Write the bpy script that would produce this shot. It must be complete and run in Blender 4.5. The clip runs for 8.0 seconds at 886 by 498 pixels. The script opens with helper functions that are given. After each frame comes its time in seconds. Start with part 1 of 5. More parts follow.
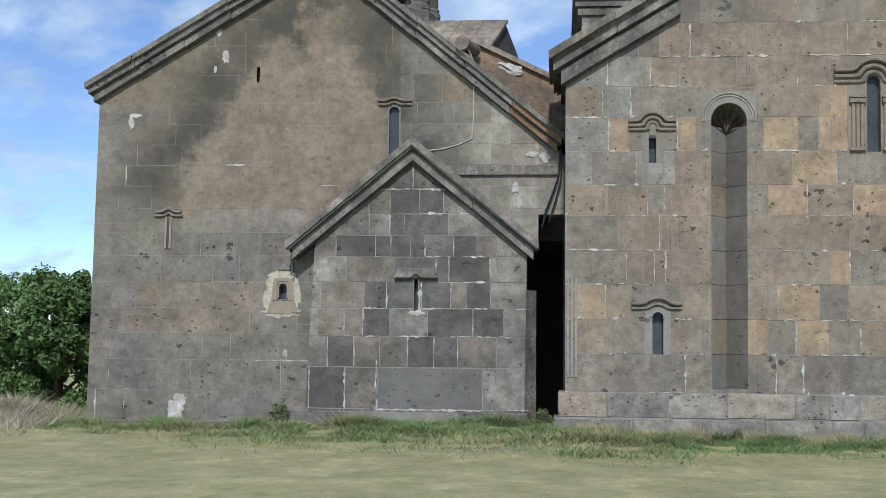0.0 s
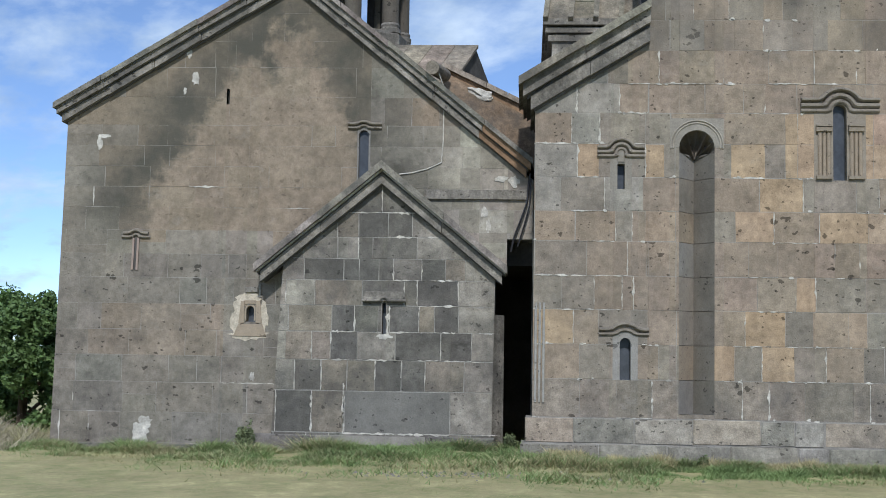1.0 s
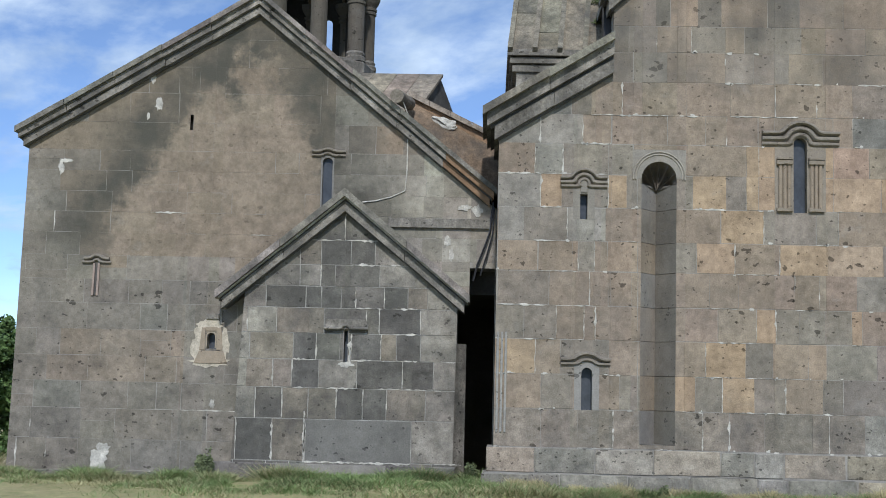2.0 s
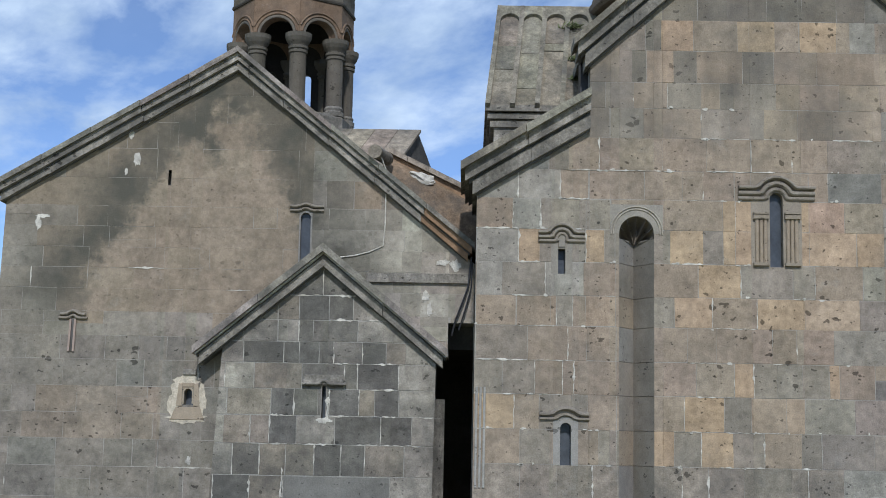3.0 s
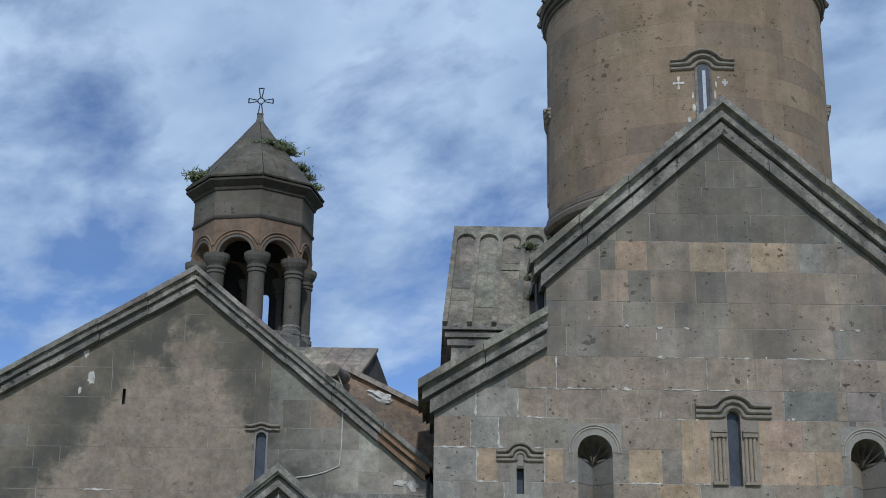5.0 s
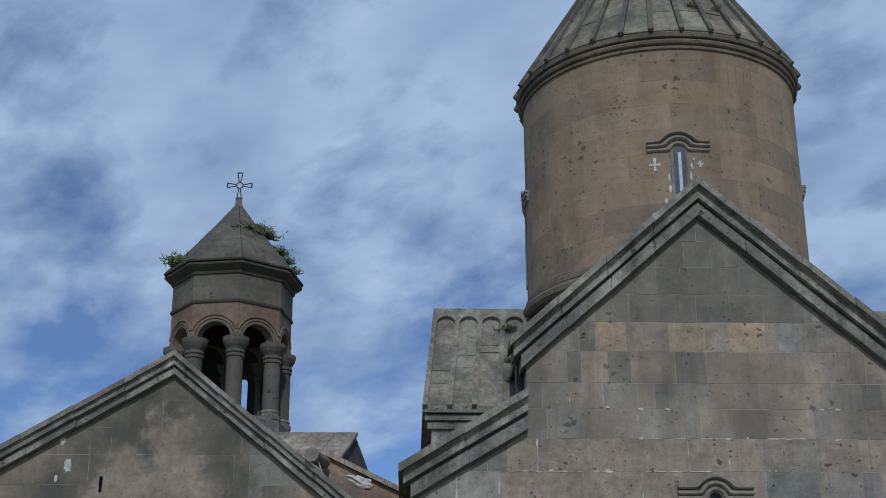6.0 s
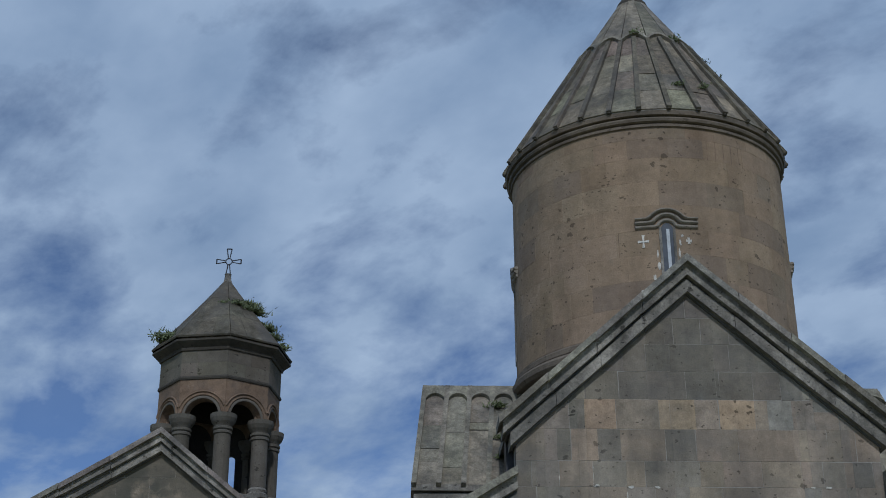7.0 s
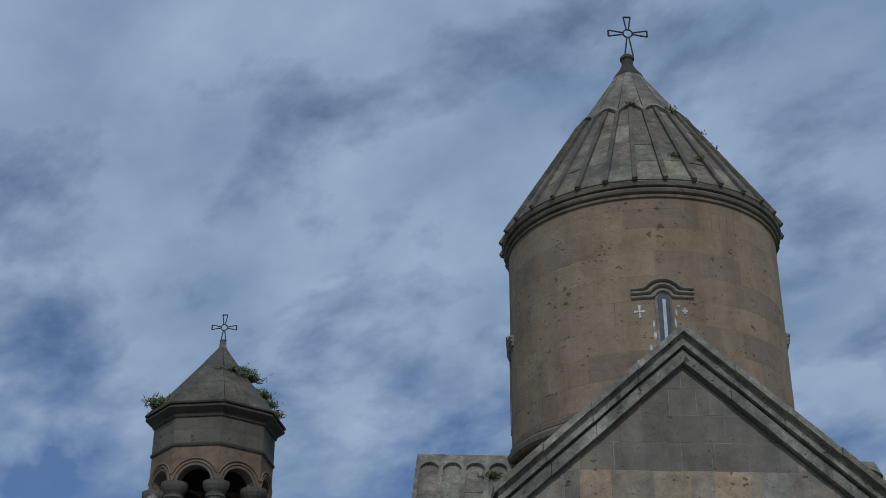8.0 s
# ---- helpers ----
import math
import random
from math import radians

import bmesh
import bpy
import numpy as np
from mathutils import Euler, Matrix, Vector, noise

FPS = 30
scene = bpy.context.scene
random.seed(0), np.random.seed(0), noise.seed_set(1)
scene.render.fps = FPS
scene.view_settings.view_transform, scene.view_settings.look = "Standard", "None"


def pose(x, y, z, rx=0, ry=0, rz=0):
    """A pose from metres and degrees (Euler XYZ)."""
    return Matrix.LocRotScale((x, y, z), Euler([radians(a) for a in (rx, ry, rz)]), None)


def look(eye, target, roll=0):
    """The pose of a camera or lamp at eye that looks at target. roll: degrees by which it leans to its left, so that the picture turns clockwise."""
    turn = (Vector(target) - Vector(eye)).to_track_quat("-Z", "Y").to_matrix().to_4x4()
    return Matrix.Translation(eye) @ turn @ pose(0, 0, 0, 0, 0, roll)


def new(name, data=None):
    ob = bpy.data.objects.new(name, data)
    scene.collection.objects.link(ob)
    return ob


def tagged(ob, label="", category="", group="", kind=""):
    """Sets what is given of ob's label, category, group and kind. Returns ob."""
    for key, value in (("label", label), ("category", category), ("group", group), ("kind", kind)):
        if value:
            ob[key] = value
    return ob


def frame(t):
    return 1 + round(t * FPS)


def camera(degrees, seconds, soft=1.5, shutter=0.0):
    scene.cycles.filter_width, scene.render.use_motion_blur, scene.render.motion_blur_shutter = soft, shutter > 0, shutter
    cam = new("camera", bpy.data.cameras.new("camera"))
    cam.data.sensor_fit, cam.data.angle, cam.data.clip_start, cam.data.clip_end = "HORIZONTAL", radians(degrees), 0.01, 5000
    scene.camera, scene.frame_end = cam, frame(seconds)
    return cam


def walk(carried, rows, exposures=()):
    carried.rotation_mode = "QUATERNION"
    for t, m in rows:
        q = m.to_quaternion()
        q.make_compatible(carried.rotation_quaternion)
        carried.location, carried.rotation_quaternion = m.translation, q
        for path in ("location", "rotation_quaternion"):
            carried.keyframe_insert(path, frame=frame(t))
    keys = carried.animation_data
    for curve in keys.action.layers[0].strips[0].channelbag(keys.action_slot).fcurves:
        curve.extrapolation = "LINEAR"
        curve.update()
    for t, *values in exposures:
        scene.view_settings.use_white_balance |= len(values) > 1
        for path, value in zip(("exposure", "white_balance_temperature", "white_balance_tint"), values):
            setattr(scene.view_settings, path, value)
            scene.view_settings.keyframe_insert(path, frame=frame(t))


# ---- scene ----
cam = camera(36.2, 8.0, soft=0.95)
EYE = 1.6
# seconds, yaw, pitch, lean: a hand-held camera that turns where it stands
ROWS = [
    (0.0, 4.97, 3.32, 0.45),
    (0.5, 4.35, 3.65, 0.92),
    (1.0, 3.65, 4.35, 0.91),
    (1.5, 2.76, 5.07, 1.32),
    (3.0, 1.22, 7.92, 1.13),
    (3.5, 0.82, 10.55, 1.40),
    (4.0, 0.41, 13.08, 0.69),
    (4.5, -0.09, 15.26, 0.82),
    (6.0, -1.38, 20.65, -0.06),
    (6.5, -1.71, 22.42, -0.29),
    (7.0, -1.88, 23.88, -0.17),
    (7.5, -2.05, 25.30, 0.27),
    (8.0, -2.05, 26.75, 0.31),
]
walk(cam, [(t, pose(0, 0, EYE, 90 + pitch, 0, yaw) @ pose(0, 0, 0, 0, 0, lean)) for t, yaw, pitch, lean in ROWS],
     exposures=[(0.0, 0.42, 6200, 10.5), (1.5, 0.44, 6200, 10.5), (3.5, 0.39, 6080, 10.5), (4.5, 0.17, 5900, 10), (6.5, -0.33, 5780, 9.5), (8.0, -0.54, 5850, 9.5)])

# ---- light ----
SUN_UP, SUN_TURN = 38.0, 2.0  # degrees above the horizon; degrees to the right of straight behind
world = bpy.data.worlds.new("sky")
scene.world = world
world.use_nodes = True


def build_sky():
    nt = world.node_tree
    nt.nodes.clear()
    N, L = nt.nodes.new, nt.links.new
    out, bg, sky = N("ShaderNodeOutputWorld"), N("ShaderNodeBackground"), N("ShaderNodeTexSky")
    sky.sky_type, sky.sun_disc = "NISHITA", False
    sky.sun_elevation, sky.sun_rotation = radians(SUN_UP), radians(180 - SUN_TURN)
    sky.altitude = 1400
    sky.air_density, sky.dust_density, sky.ozone_density = 0.6, 0.02, 3.5
    co, sep = N("ShaderNodeTexCoord"), N("ShaderNodeSeparateXYZ")
    L(co.outputs["Generated"], sep.inputs[0])
    up = N("ShaderNodeMath"); up.operation = "MAXIMUM"; up.inputs[1].default_value = 0.0
    L(sep.outputs["Z"], up.inputs[0])
    lift = N("ShaderNodeMath"); lift.operation = "ADD"; lift.inputs[1].default_value = 0.22
    L(up.outputs[0], lift.inputs[0])
    flat = []
    for ax in "XY":
        d = N("ShaderNodeMath"); d.operation = "DIVIDE"
        L(sep.outputs[ax], d.inputs[0]); L(lift.outputs[0], d.inputs[1])
        flat.append(d)
    comb = N("ShaderNodeCombineXYZ")
    L(flat[0].outputs[0], comb.inputs[0]); L(flat[1].outputs[0], comb.inputs[1])
    mp = N("ShaderNodeMapping")
    mp.vector_type = "TEXTURE"
    mp.inputs["Location"].default_value = (3.1, 0.4, 0.0)
    mp.inputs["Rotation"].default_value = (0, 0, radians(-56))
    mp.inputs["Scale"].default_value = (0.85, 0.62, 1.0)
    L(comb.outputs[0], mp.inputs[0])
    big = N("ShaderNodeTexNoise"); big.inputs["Scale"].default_value = 3.0
    big.inputs["Detail"].default_value = 9.0; big.inputs["Roughness"].default_value = 0.58
    big.inputs["Distortion"].default_value = 0.15
    L(mp.outputs[0], big.inputs["Vector"])
    cover = N("ShaderNodeValToRGB")
    cover.color_ramp.elements[0].position, cover.color_ramp.elements[1].position = 0.34, 0.57
    cover.color_ramp.elements[0].color = (0.10, 0.10, 0.10, 1)
    thick = N("ShaderNodeMath"); thick.operation = "MULTIPLY_ADD"
    thick.inputs[1].default_value = 0.53
    low = N("ShaderNodeMath"); low.operation = "SUBTRACT"; low.inputs[1].default_value = 0.178
    L(big.outputs["Fac"], low.inputs[0])
    L(up.outputs[0], thick.inputs[0]); L(low.outputs[0], thick.inputs[2])
    L(thick.outputs[0], cover.inputs[0])
    shade = N("ShaderNodeTexNoise"); shade.inputs["Scale"].default_value = 3.2
    shade.inputs["Detail"].default_value = 7.0
    L(mp.outputs[0], shade.inputs["Vector"])
    tone = N("ShaderNodeValToRGB")
    tone.color_ramp.elements[0].position, tone.color_ramp.elements[1].position = 0.33, 0.66
    tone.color_ramp.elements[0].color = (2.5, 3.4, 4.75, 1)
    tone.color_ramp.elements[1].color = (4.4, 5.35, 6.6, 1)
    L(shade.outputs["Fac"], tone.inputs[0])
    mix = N("ShaderNodeMix"); mix.data_type = "RGBA"
    L(cover.outputs[0], mix.inputs["Factor"])
    L(sky.outputs[0], mix.inputs[6]); L(tone.outputs[0], mix.inputs[7])
    L(mix.outputs[2], bg.inputs["Color"])
    bg.inputs["Strength"].default_value = 0.114
    L(bg.outputs[0], out.inputs[0])


build_sky()
sun = new("sun", bpy.data.lights.new("sun", "SUN"))
sun.data.energy, sun.data.angle, sun.data.color = 2.15, radians(3.0), (1.0, 0.96, 0.90)
sa, se = radians(SUN_TURN), radians(SUN_UP)
sun.matrix_world = look((40 * math.sin(sa) * math.cos(se), -40 * math.cos(sa) * math.cos(se), 40 * math.sin(se)), (0, 0, 0))

# ---- materials ----
def material(name, base, rough=0.9, bump=0.3, grain=40.0, blotch=1.2, spread=0.25, pits=0.0, tint=False, metal=0.0, streak=0.0, stain=0.0, mottle=0.0, crust=0.55, soot=0.115, relief=0.02, reach=0.46):
    """A stone-like surface: grain and blotches in two sizes, pits, and (tint) each piece's own colour."""
    m = bpy.data.materials.new(name)
    m.use_nodes = True
    nt = m.node_tree
    N, L = nt.nodes.new, nt.links.new
    bs = nt.nodes["Principled BSDF"]
    bs.inputs["Roughness"].default_value, bs.inputs["Metallic"].default_value = rough, metal
    bs.inputs["Specular IOR Level"].default_value = 0.25
    geo = N("ShaderNodeNewGeometry")
    where = geo.outputs["Position"]
    n1, n2 = N("ShaderNodeTexNoise"), N("ShaderNodeTexNoise")
    for n, s, d in ((n1, blotch, 6.0), (n2, grain, 4.0)):
        n.inputs["Scale"].default_value, n.inputs["Detail"].default_value = s, d
        n.inputs["Roughness"].default_value = 0.62
        L(where, n.inputs["Vector"])
    if tint:
        info = N("ShaderNodeObjectInfo")
        colour = info.outputs["Color"]
    else:
        rgb = N("ShaderNodeRGB")
        rgb.outputs[0].default_value = (*base, 1)
        colour = rgb.outputs[0]

    def scaled(col, fac, lo, hi, p0=0.3, p1=0.7):
        r = N("ShaderNodeMapRange")
        r.inputs["From Min"].default_value, r.inputs["From Max"].default_value = p0, p1
        r.inputs["To Min"].default_value, r.inputs["To Max"].default_value = lo, hi
        L(fac, r.inputs["Value"])
        v = N("ShaderNodeVectorMath"); v.operation = "SCALE"
        L(col, v.inputs[0]); L(r.outputs[0], v.inputs["Scale"])
        return v.outputs[0]

    colour = scaled(colour, n1.outputs["Fac"], 1 - spread, 1 + spread)
    colour = scaled(colour, n2.outputs["Fac"], 1 - spread * 0.6, 1 + spread * 0.6)
    if streak:
        mp = N("ShaderNodeMapping"); mp.inputs["Scale"].default_value = (2.2, 2.2, 0.22)
        n3 = N("ShaderNodeTexNoise"); n3.inputs["Scale"].default_value = 1.0; n3.inputs["Detail"].default_value = 5.0
        L(where, mp.inputs[0]); L(mp.outputs[0], n3.inputs["Vector"])
        colour = scaled(colour, n3.outputs["Fac"], 1 - streak, 1 + streak * 0.4, 0.35, 0.62)
    if mottle:
        n5 = N("ShaderNodeTexNoise"); n5.inputs["Scale"].default_value = 6.5
        n5.inputs["Detail"].default_value = 8.0; n5.inputs["Roughness"].default_value = 0.72
        L(where, n5.inputs["Vector"])
        colour = scaled(colour, n5.outputs["Fac"], 1 - mottle, 1 + mottle, 0.32, 0.68)
        r5 = N("ShaderNodeMapRange")
        r5.inputs["From Min"].default_value, r5.inputs["From Max"].default_value = 0.60, 0.74
        r5.inputs["To Min"].default_value, r5.inputs["To Max"].default_value = 0.0, mottle
        n6 = N("ShaderNodeTexNoise"); n6.inputs["Scale"].default_value = 2.1
        n6.inputs["Detail"].default_value = 9.0; n6.inputs["Roughness"].default_value = 0.7
        L(where, n6.inputs["Vector"]); L(n6.outputs["Fac"], r5.inputs["Value"])
        mx = N("ShaderNodeMix"); mx.data_type = "RGBA"
        L(r5.outputs[0], mx.inputs["Factor"]); L(colour, mx.inputs[6])
        mx.inputs[7].default_value = (0.36, 0.355, 0.33, 1)
        colour = mx.outputs[2]
    if stain:
        n4 = N("ShaderNodeTexNoise"); n4.inputs["Scale"].default_value = crust
        n4.inputs["Detail"].default_value = 9.0; n4.inputs["Roughness"].default_value = 0.62
        L(where, n4.inputs["Vector"])
        r4 = N("ShaderNodeMapRange")
        r4.inputs["From Min"].default_value, r4.inputs["From Max"].default_value = reach, reach + 0.22
        r4.inputs["To Min"].default_value, r4.inputs["To Max"].default_value = 0.0, stain
        L(n4.outputs["Fac"], r4.inputs["Value"])
        mx = N("ShaderNodeMix"); mx.data_type = "RGBA"
        L(r4.outputs[0], mx.inputs["Factor"]); L(colour, mx.inputs[6])
        mx.inputs[7].default_value = (soot * 1.02, soot * 0.99, soot * 0.92, 1)
        colour = mx.outputs[2]
    height = n2.outputs["Fac"]
    if mottle:
        ht = N("ShaderNodeMath"); ht.operation = "MULTIPLY_ADD"; ht.inputs[1].default_value = 2.0
        L(n5.outputs["Fac"], ht.inputs[0]); L(height, ht.inputs[2])
        height = ht.outputs[0]
    for pit_scale, pit_from, pit_size in ((4.5, 0.46, 0.37), (10.0, 0.41, 0.38)) if pits else ():
        vo = N("ShaderNodeTexVoronoi"); vo.inputs["Scale"].default_value = pit_scale
        wob = N("ShaderNodeMapping"); wob.inputs["Scale"].default_value = (0.75, 1.0, 1.25)
        warp = N("ShaderNodeTexNoise"); warp.inputs["Scale"].default_value = pit_scale * 2.2; warp.inputs["Detail"].default_value = 3.0
        L(where, warp.inputs["Vector"])
        push = N("ShaderNodeVectorMath"); push.operation = "MULTIPLY_ADD"
        k = 0.75 / pit_scale
        push.inputs[1].default_value = (k, k, k)
        L(warp.outputs["Color"], push.inputs[0]); L(where, push.inputs[2])
        L(push.outputs[0], wob.inputs[0]); L(wob.outputs[0], vo.inputs["Vector"])
        gate = N("ShaderNodeTexNoise"); gate.inputs["Scale"].default_value = pit_scale * 0.3; gate.inputs["Detail"].default_value = 3.0
        L(where, gate.inputs["Vector"])
        size = N("ShaderNodeMapRange")
        size.inputs["From Min"].default_value, size.inputs["From Max"].default_value = pit_from, 0.78
        size.inputs["To Min"].default_value, size.inputs["To Max"].default_value = 0.0, pit_size
        L(gate.outputs["Fac"], size.inputs["Value"])
        hole = N("ShaderNodeMath"); hole.operation = "LESS_THAN"
        L(vo.outputs["Distance"], hole.inputs[0]); L(size.outputs[0], hole.inputs[1])
        keep = N("ShaderNodeMath"); keep.operation = "MULTIPLY_ADD"
        keep.inputs[1].default_value, keep.inputs[2].default_value = -pits, 1.0
        L(hole.outputs[0], keep.inputs[0])
        v = N("ShaderNodeVectorMath"); v.operation = "SCALE"
        L(colour, v.inputs[0]); L(keep.outputs[0], v.inputs["Scale"])
        colour = v.outputs[0]
        sub = N("ShaderNodeMath"); sub.operation = "SUBTRACT"
        L(height, sub.inputs[0]); L(hole.outputs[0], sub.inputs[1])
        height = sub.outputs[0]
    L(colour, bs.inputs["Base Color"])
    b = N("ShaderNodeBump")
    b.inputs["Strength"].default_value, b.inputs["Distance"].default_value = bump, relief
    L(height, b.inputs["Height"]); L(b.outputs[0], bs.inputs["Normal"])
    return m


GREY, BROWN, TAN, PALE = (0.225, 0.215, 0.20), (0.265, 0.22, 0.175), (0.35, 0.265, 0.185), (0.32, 0.31, 0.285)
CRUSTED = material("crusted_tuff", GREY, 0.93, 0.4, 55, 1.9, 0.2, pits=0.28, tint=True, mottle=0.25, relief=0.025)
STONE = material("tuff_stone", GREY, 0.93, 0.4, 55, 1.9, 0.24, pits=0.62, tint=True, stain=0.4, mottle=0.28, relief=0.03)
RUBBLE = material("rough_tuff", GREY, 0.95, 0.45, 40, 2.6, 0.30, pits=0.6, tint=True, stain=0.5, mottle=0.32, crust=1.4, soot=0.10, relief=0.03)
GABLE = material("weathered_gable_tuff", GREY, 0.93, 0.4, 45, 1.1, 0.24, pits=0.45, tint=True, streak=0.2, stain=0.62, mottle=0.16, crust=0.7, soot=0.095, reach=0.47)
PLAIN = material("dressed_tuff", GREY, 0.93, 0.45, 45, 1.1, 0.22, pits=0.5, tint=True, streak=0.1, stain=0.25, mottle=0.12)
BROWN_MOULD = material("brown_moulding", (0.15, 0.122, 0.095), 0.93, 0.5, 40, 1.5, 0.3, pits=0.4, stain=0.7, mottle=0.2, soot=0.06)
CRUST = material("sooty_tuff", GREY, 0.93, 0.6, 55, 1.9, 0.30, pits=0.5, tint=True, stain=0.85, mottle=0.3, crust=0.75, soot=0.075, reach=0.44)
MORTAR = material("lime_mortar", (0.27, 0.255, 0.23), 0.95, 0.5, 60, 2.0, 0.3)
WHITE = material("white_mortar", (0.47, 0.45, 0.405), 0.95, 0.5, 50, 4.0, 0.3, mottle=0.3)
MOULD = material("weathered_moulding", (0.235, 0.218, 0.19), 0.92, 0.7, 30, 1.5, 0.42, pits=0.6, streak=0.4, stain=0.8, mottle=0.4, crust=1.4, soot=0.088, reach=0.45)
SLAB = material("roof_stone", (0.215, 0.20, 0.17), 0.93, 0.6, 30, 1.6, 0.42, tint=True, stain=0.78, mottle=0.4, crust=1.2, soot=0.085)
RUSTY = material("rusty_sheet", (0.235, 0.15, 0.09), 0.7, 0.2, 14, 1.0, 0.35)
HOOD = material("hood_stone", (0.238, 0.21, 0.174), 0.93, 0.5, 40, 1.6, 0.28, pits=0.45, stain=0.4, mottle=0.25, crust=1.6, soot=0.09)
ARCH = material("arch_brown", (0.185, 0.128, 0.088), 0.92, 0.4, 40, 1.5, 0.3, mottle=0.2, stain=0.5, crust=1.2, soot=0.07)
IRON = material("cross_iron", (0.05, 0.05, 0.055), 0.5, 0.1, 30, 3.0, 0.2, metal=0.6)
GLASS = material("dusty_glass", (0.07, 0.078, 0.092), 0.2, 0.05, 10, 2.0, 0.25)
# near-black tone that paints the shade inside the bell turret
INNER_SHADE = material("inner_shade_stone", (0.032, 0.03, 0.027), 0.95, 0.3, 20, 2.0, 0.3)
TURRET_MOULD = material("dark_turret_moulding", (0.066, 0.058, 0.047), 0.93, 0.5, 40, 1.5, 0.3, pits=0.4, stain=0.6, mottle=0.2, soot=0.045)
# dark tone that stands for shade in grooves, slits, passage and gable end
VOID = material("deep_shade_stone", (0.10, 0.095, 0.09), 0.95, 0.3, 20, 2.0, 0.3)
SOIL = material("dry_turf", (0.365, 0.325, 0.172), 0.97, 0.6, 18, 0.9, 0.3, mottle=0.18)


def two_tone(m, other, scale, lo, hi):
    """Lets a second colour in by drifting patches, longer across than deep."""
    nt = m.node_tree
    N, L = nt.nodes.new, nt.links.new
    bs = nt.nodes["Principled BSDF"]
    old = bs.inputs["Base Color"].links[0].from_socket
    geo, mp, no, mr, mx = N("ShaderNodeNewGeometry"), N("ShaderNodeMapping"), N("ShaderNodeTexNoise"), N("ShaderNodeMapRange"), N("ShaderNodeMix")
    mp.inputs["Scale"].default_value = scale
    no.inputs["Scale"].default_value, no.inputs["Detail"].default_value, no.inputs["Roughness"].default_value = 1.0, 9.0, 0.65
    mr.inputs["From Min"].default_value, mr.inputs["From Max"].default_value = lo, hi
    mx.data_type = "RGBA"
    L(geo.outputs["Position"], mp.inputs[0]); L(mp.outputs[0], no.inputs["Vector"])
    L(no.outputs["Fac"], mr.inputs["Value"]); L(mr.outputs[0], mx.inputs["Factor"])
    L(old, mx.inputs[6])
    mx.inputs[7].default_value = (*other, 1)
    L(mx.outputs[2], bs.inputs["Base Color"])


def lichen_crust(m, other):
    """Old dark crust that was left standing round a paler cleaned field of the hall's gable, with a ragged border."""
    nt = m.node_tree
    N, L = nt.nodes.new, nt.links.new
    bs = nt.nodes["Principled BSDF"]
    old = bs.inputs["Base Color"].links[0].from_socket
    geo, sep = N("ShaderNodeNewGeometry"), N("ShaderNodeSeparateXYZ")
    L(geo.outputs["Position"], sep.inputs[0])
    x, z = sep.outputs["X"], sep.outputs["Z"]

    def op(kind, a, b):
        n = N("ShaderNodeMath")
        n.operation = kind
        for k, v in enumerate((a, b)):
            if isinstance(v, (int, float)):
                n.inputs[k].default_value = v
            else:
                L(v, n.inputs[k])
        return n.outputs[0]

    def span(v, a, b, lo, hi):
        n = N("ShaderNodeMapRange")
        for key, val in (("From Min", a), ("From Max", b), ("To Min", lo), ("To Max", hi)):
            n.inputs[key].default_value = val
        L(v, n.inputs["Value"])
        return n.outputs[0]

    def drift(scale, detail=6.0):
        n = N("ShaderNodeTexNoise")
        n.inputs["Scale"].default_value, n.inputs["Detail"].default_value, n.inputs["Roughness"].default_value = scale, detail, 0.6
        L(geo.outputs["Position"], n.inputs["Vector"])
        return n.outputs["Fac"]

    field = op("MINIMUM", op("SUBTRACT", x, span(z, 4.3, 7.0, -7.35, -5.7)), op("SUBTRACT", span(z, 5.0, 6.6, -3.1, -3.92), x))
    field = op("MINIMUM", field, op("SUBTRACT", 7.06, z))
    patch = op("MINIMUM", op("MINIMUM", op("ADD", x, 5.03), op("SUBTRACT", -4.22, x)), op("SUBTRACT", 7.75, z))
    inner = op("MAXIMUM", field, patch)
    inner = op("ADD", inner, op("MULTIPLY", op("SUBTRACT", drift(1.3), 0.5), 1.8))
    inner = op("ADD", inner, op("MULTIPLY", op("SUBTRACT", drift(6.0), 0.5), 0.7))
    ramp = N("ShaderNodeValToRGB")
    els = ramp.color_ramp.elements
    els[0].position, els[0].color = 0.0, (0.04, 0.04, 0.04, 1)
    els[1].position, els[1].color = 1.0, (0.0, 0.0, 0.0, 1)
    for pos, v in ((0.40, 0.12), (0.60, 0.60), (0.70, 0.95), (0.765, 0.85), (0.83, 0.0)):
        e = els.new(pos)
        e.color = (v, v, v, 1)
    L(span(inner, -4.0, 1.0, 0.0, 1.0), ramp.inputs[0])
    amount = op("MULTIPLY", ramp.outputs[0], span(drift(0.9, 9.0), 0.38, 0.56, 0.72, 1.12))
    amount = op("MULTIPLY", amount, span(z, 3.4, 4.4, 0.25, 1.0))
    mx = N("ShaderNodeMix")
    mx.data_type = "RGBA"
    L(amount, mx.inputs["Factor"])
    L(old, mx.inputs[6])
    mx.inputs[7].default_value = (*other, 1)
    L(mx.outputs[2], bs.inputs["Base Color"])


lichen_crust(CRUSTED, (0.086, 0.082, 0.067))
two_tone(SOIL, (0.215, 0.225, 0.1), (1.6, 1.0, 1.0), 0.42, 0.64)
two_tone(SOIL, (0.33, 0.285, 0.155), (6.0, 3.5, 1.0), 0.46, 0.66)
BARK = material("bark", (0.09, 0.065, 0.045), 0.95, 0.6, 30, 4.0, 0.3)
LICHEN = material("roof_weeds", (0.115, 0.14, 0.065), 0.9, 0.3, 20, 3.0, 0.3)

